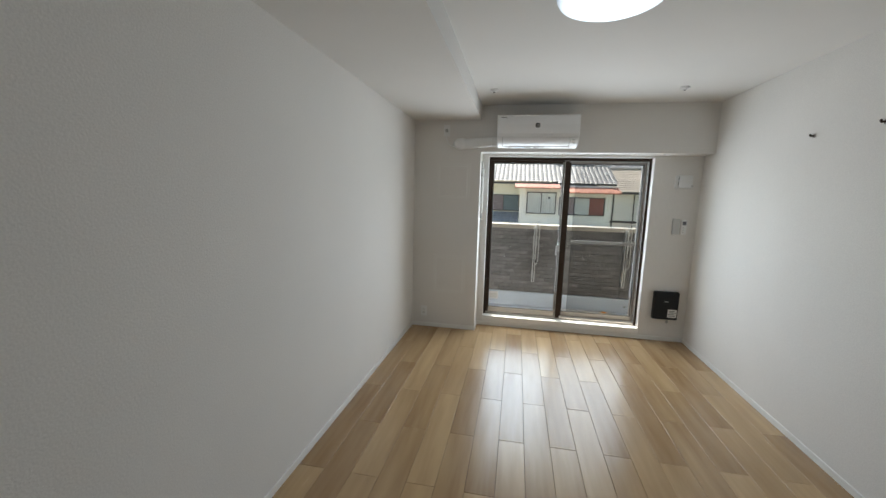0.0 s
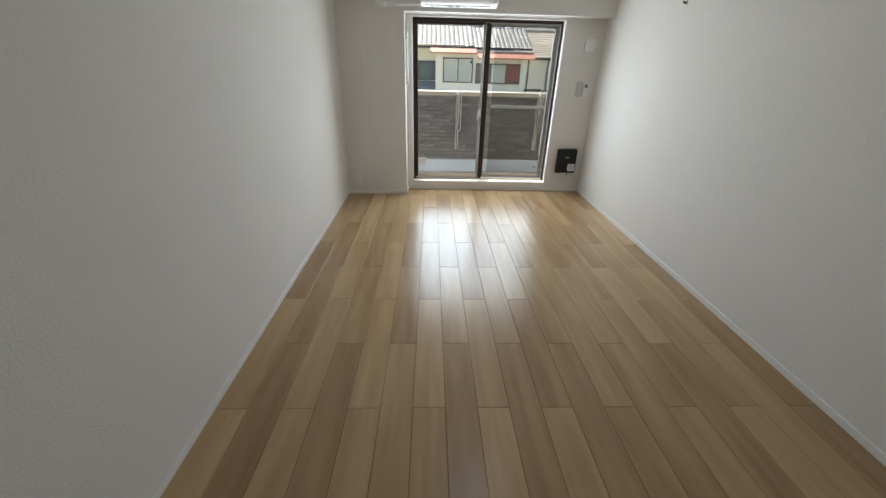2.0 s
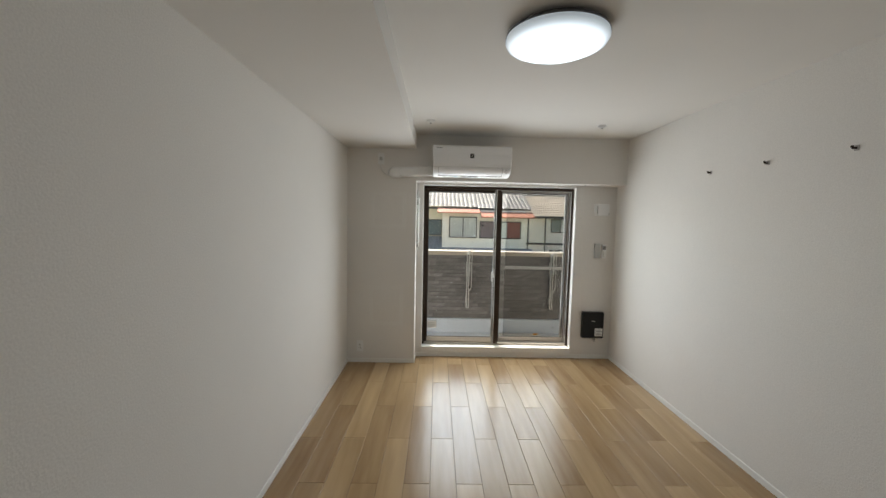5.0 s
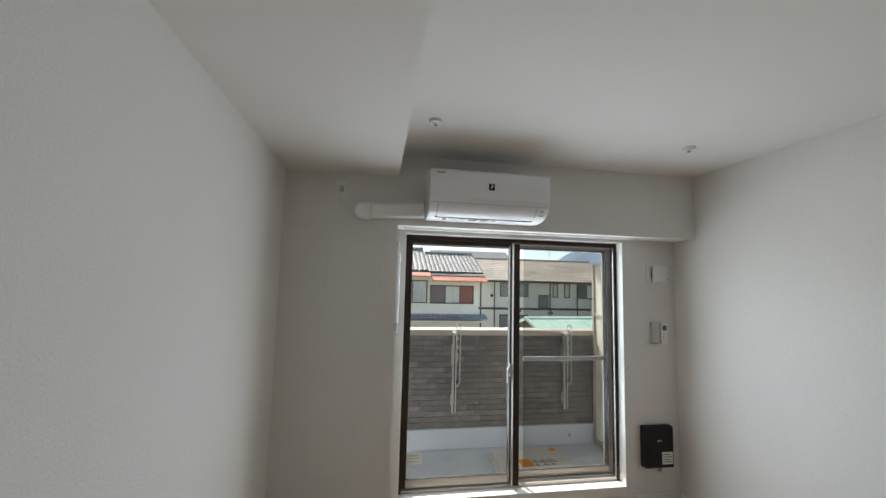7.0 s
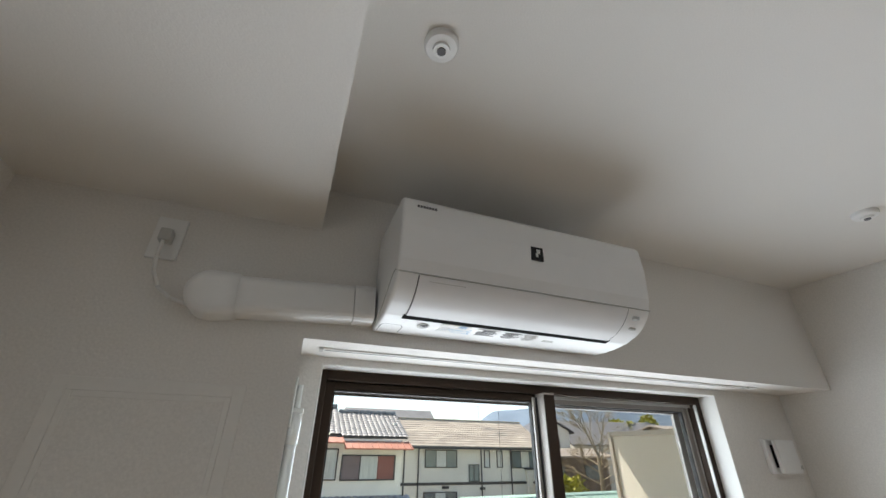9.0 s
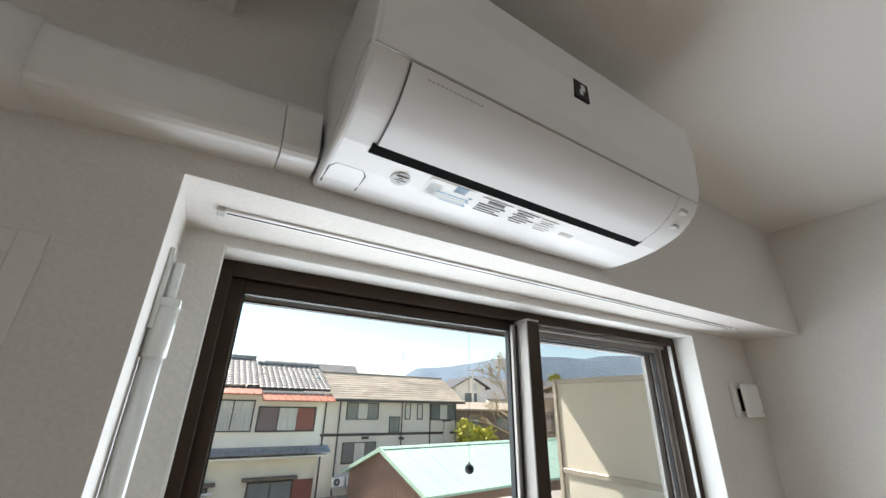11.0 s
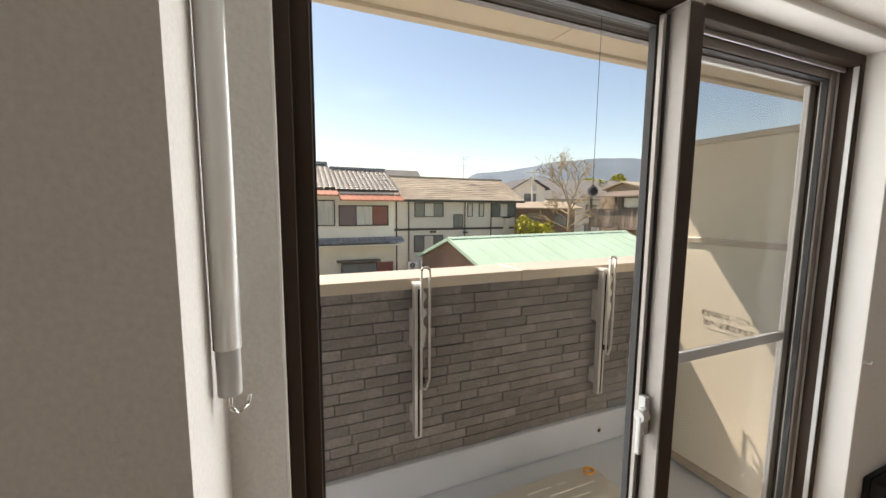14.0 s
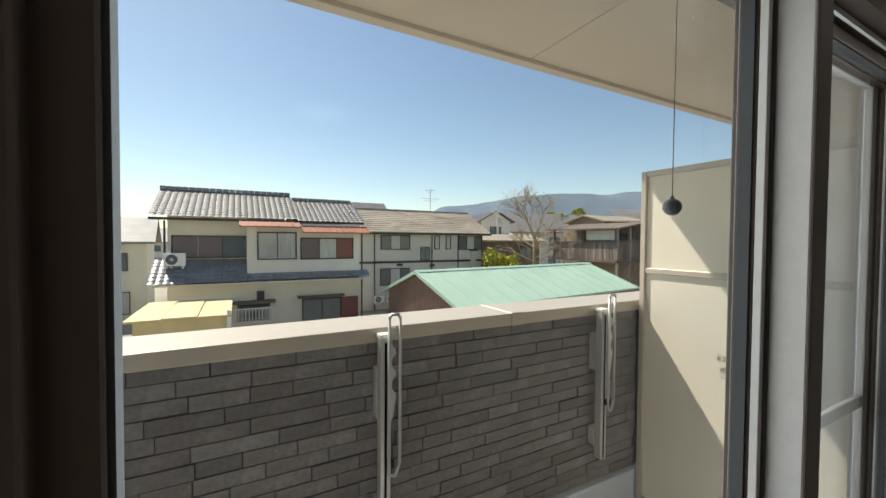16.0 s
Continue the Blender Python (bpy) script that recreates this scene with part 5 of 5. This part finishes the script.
def utility_pole(x, y, h):
    t = thing("utility_pole", pose(x, y, GZ), "grey concrete utility pole with crossarms", "utility pole", "utility poles")
    bm = bmesh.new()
    cyl(bm, (0, 0, 0), (0, 0, h), 0.17, 0.11, n=10)
    part("pole", bm, M_GREYW, t)
    for z, l in ((h - 0.3, 1.0), (h - 1.1, 0.8)):
        part("crossarm", boxes([(-l, l, -0.06, 0.06, z, z + 0.12)]), M_SILVER, t)
    bm = bmesh.new()
    cyl(bm, (0.35, 0, h - 2.4), (0.35, 0, h - 1.7), 0.22, n=12)
    part("transformer", bm, M_GREYP, t)


utility_pole(-9.2, 38, 8.2)
utility_pole(29.2, 38.6, 5.9 - GZ)
utility_pole(47, 62, 11)


# ---- trees and hills ----
def bare_tree(x, y, h, seed):
    rnd = random.Random(seed)
    t = thing("bare_tree", pose(x, y, GZ), "leafless tree with many thin upright twigs", "tree")
    trunk, twigs, buds = bmesh.new(), bmesh.new(), bmesh.new()

    def grow(p, d, length, r, depth):
        q = p + d * length
        cyl(trunk if depth < 2 else twigs, p, q, r, r * 0.6, n=7 if depth < 2 else 4, caps=False)
        if depth >= 5:
            c = q + Vector((rnd.uniform(-0.2, 0.2), rnd.uniform(-0.2, 0.2), rnd.uniform(-0.2, 0.2)))
            a = [buds.verts.new(c + Vector((rnd.uniform(-0.09, 0.09), rnd.uniform(-0.09, 0.09), rnd.uniform(-0.09, 0.09)))) for _ in range(3)]
            buds.faces.new(a)
            return
        for _ in range(4 if depth in (2, 3) else 3):
            e = (d + Vector((rnd.uniform(-0.8, 0.8), rnd.uniform(-0.8, 0.8), rnd.uniform(-0.25, 0.4)))).normalized()
            grow(p + d * length * rnd.uniform(0.45, 1.0), e, length * rnd.uniform(0.55, 0.78), max(r * 0.55, 0.009), depth + 1)

    lead = Vector((0.02, 0, 1)).normalized()
    top = lead * h * 0.60
    cyl(trunk, (0, 0, 0), top, 0.20, 0.11, n=9, caps=False)
    for d, l, r in (((-0.42, 0.1, 1), 0.25, 0.075), ((0.34, -0.1, 1), 0.24, 0.07), ((-0.05, 0.3, 1), 0.22, 0.06)):
        grow(top, Vector(d).normalized(), h * l, r, 1)
    for k in range(9):
        a = k * 2.4
        grow(lead * h * (0.38 + 0.026 * k), Vector((math.cos(a), math.sin(a), 0.45)).normalized(), h * 0.19, 0.04, 2)
    part("trunk", trunk, M_BARK, t)
    part("twigs", twigs, M_BARK, t)
    part("buds", buds, M_BUD, t)


def leafy(name, x, y, z, rx, ry, rz, n, size, m, label, seed):
    rnd = random.Random(seed)
    t = thing(name, pose(x, y, z), label, "shrub" if name == "bush" else "tree")
    bm = bmesh.new()
    lobes = [(Vector((rnd.uniform(-0.6, 0.6) * rx, rnd.uniform(-0.6, 0.6) * ry, rnd.uniform(0.1, 0.75) * rz)), rnd.uniform(0.3, 0.55)) for _ in range(9)]
    for i in range(n):
        c, s = rnd.choice(lobes)
        v = Vector((rnd.gauss(0, 1), rnd.gauss(0, 1), rnd.gauss(0, 1))).normalized() * rnd.uniform(0.6, 1.0) * s
        p = c + Vector((v.x * rx, v.y * ry, abs(v.z) * rz if c.z < 0.2 else v.z * rz))
        a = Vector((rnd.uniform(-1, 1), rnd.uniform(-1, 1), rnd.uniform(-1, 1))).normalized() * size
        b = a.cross(Vector((rnd.uniform(-1, 1), rnd.uniform(-1, 1), rnd.uniform(-1, 1)))).normalized() * size * 0.6
        bm.faces.new([bm.verts.new(p + q) for q in (-a, b, a, -b)])
    part("foliage", bm, m, t)
    bm = bmesh.new()
    cyl(bm, (0, 0, GZ - z), (0, 0, rz * 0.6), 0.12, 0.05, n=7)
    part("stem", bm, M_BARK, t)


bare_tree(23.0, 25.0, 5.2 - GZ, 3)
leafy("bush", 20.6, 26.5, -2.2, 1.9, 1.4, 2.6, 2600, 0.16, M_LEAF, "bright yellow-green bush behind the shed", 4)
leafy("bush", 24.5, 24.5, -2.8, 3.0, 1.4, 2.0, 2200, 0.15, M_BUD, "dry tan shrubs behind the shed", 6)
leafy("bush", 29.5, 19.8, -3.4, 1.6, 1.4, 2.6, 1600, 0.16, M_LEAF, "olive green shrub beside the wooden house", 8)
leafy("leafy_tree", 45, 44, 1.3, 4.0, 3.0, 5.2, 3000, 0.3, M_LEAF, "yellow-green tree among distant houses", 7)
leafy("bush", -6.4, 27.0, -3.6, 2.4, 2.0, 2.6, 2400, 0.18, M_LEAF2, "dark green garden shrubs beside the lane", 9)

bm = bmesh.new()
rnd = random.Random(11)
n = 160
rows = []
for j, (f, dist) in enumerate(((0.0, 1500), (0.45, 1650), (0.8, 1800), (1.0, 1950))):
    row = []
    for i in range(n + 1):
        az = radians(-14 + 116 * i / n)
        s = i / n
        crest = float(np.interp(s, (0, 0.26, 0.31, 0.36, 0.40, 0.447, 0.508, 0.553, 0.7, 1.0), (4, 8, 60, 188, 202, 236, 260, 246, 262, 240)))
        crest += min(1.0, crest / 150) * (14 * noise.noise(Vector((s * 14, 0, 0))) + 5 * noise.noise(Vector((s * 60, 3, 0))))
        d = dist * (1 + 0.04 * noise.noise(Vector((s * 12, j, 0))))
        row.append(bm.verts.new((d * math.sin(az), d * math.cos(az), GZ + 0.9 * crest * f + (8 * noise.noise(Vector((s * 40, j * 2.0, 5))) if j else 0))))
    rows.append(row)
for a, b in zip(rows, rows[1:]):
    for i in range(n):
        bm.faces.new((a[i], a[i + 1], b[i + 1], b[i]))
setting("backdrop", bm, M_HILL, "wooded hills on the horizon, tinted blue for haze", "hills", True)


# ---- floor planks ----
floor = setting("floor", boxes([(0, W, BACK, RECESS, -0.06, -0.004)]), M_SUB, "pale oak plank floor with a satin sheen", "floor")
PW, PL = 0.1595, 0.965
shared = {}


def plank(x0, x1, y0, y1):
    w, l = round(x1 - x0, 4), round(y1 - y0, 4)
    if (w, l) not in shared:
        shared[w, l] = to_mesh("plank", boxes([(0.0009, w - 0.0009, 0.0010, l - 0.0010, -0.008, 0.0)], 0.0012), M_FLOOR)
    ob = new("plank", shared[w, l])
    ob.parent = floor
    ob.location = (x0, y0, 0)


col = 0
while 0.003 + col * PW < W - 0.02:
    x0 = max(0.0, 0.003 + col * PW - (0.003 if col == 0 else 0))
    x1 = min(W, 0.003 + (col + 1) * PW)
    y = (-2.927 if col % 2 else -2.4445) - 4 * PL
    while y < RECESS:
        y0, y1 = max(BACK, y), min(RECESS, y + PL)
        if y1 - y0 > 0.02:
            plank(x0, x1, y0, y1)
        y += PL
    col += 1

# ---- parapet bricks ----
rng = random.Random(5)
COURSE = (PTOP - 0.128) / 17
far = bmesh.new()
lengths = (0.14, 0.18, 0.22, 0.27, 0.33)
brick_mesh = {}
for r in range(17):
    z = 0.127 + r * COURSE
    x = -0.9 - rng.random() * 0.2
    while x < 3.04:
        l = rng.choice(lengths)
        proud = rng.choice((0.0, 0.003, 0.006))
        if x > 0.50 and x + l < 3.07:
            key = (l, proud)
            if key not in brick_mesh:
                brick_mesh[key] = to_mesh("brick", boxes([(0.0015, l - 0.0015, -proud, 0.012, 0.0018, COURSE - 0.0018)], 0.0015), M_BRICK)
            ob = new("brick", brick_mesh[key])
            ob.parent = parapet
            ob.location = (x, PY, z)
        else:
            box(far, x + 0.0015, min(x + l, 3.06) - 0.0015, PY - proud, PY + 0.012, z + 0.0018, z + COURSE - 0.0018)
        x += l
tagged(part("brick_field", far, M_BRICKS, parapet), kind="stuff")
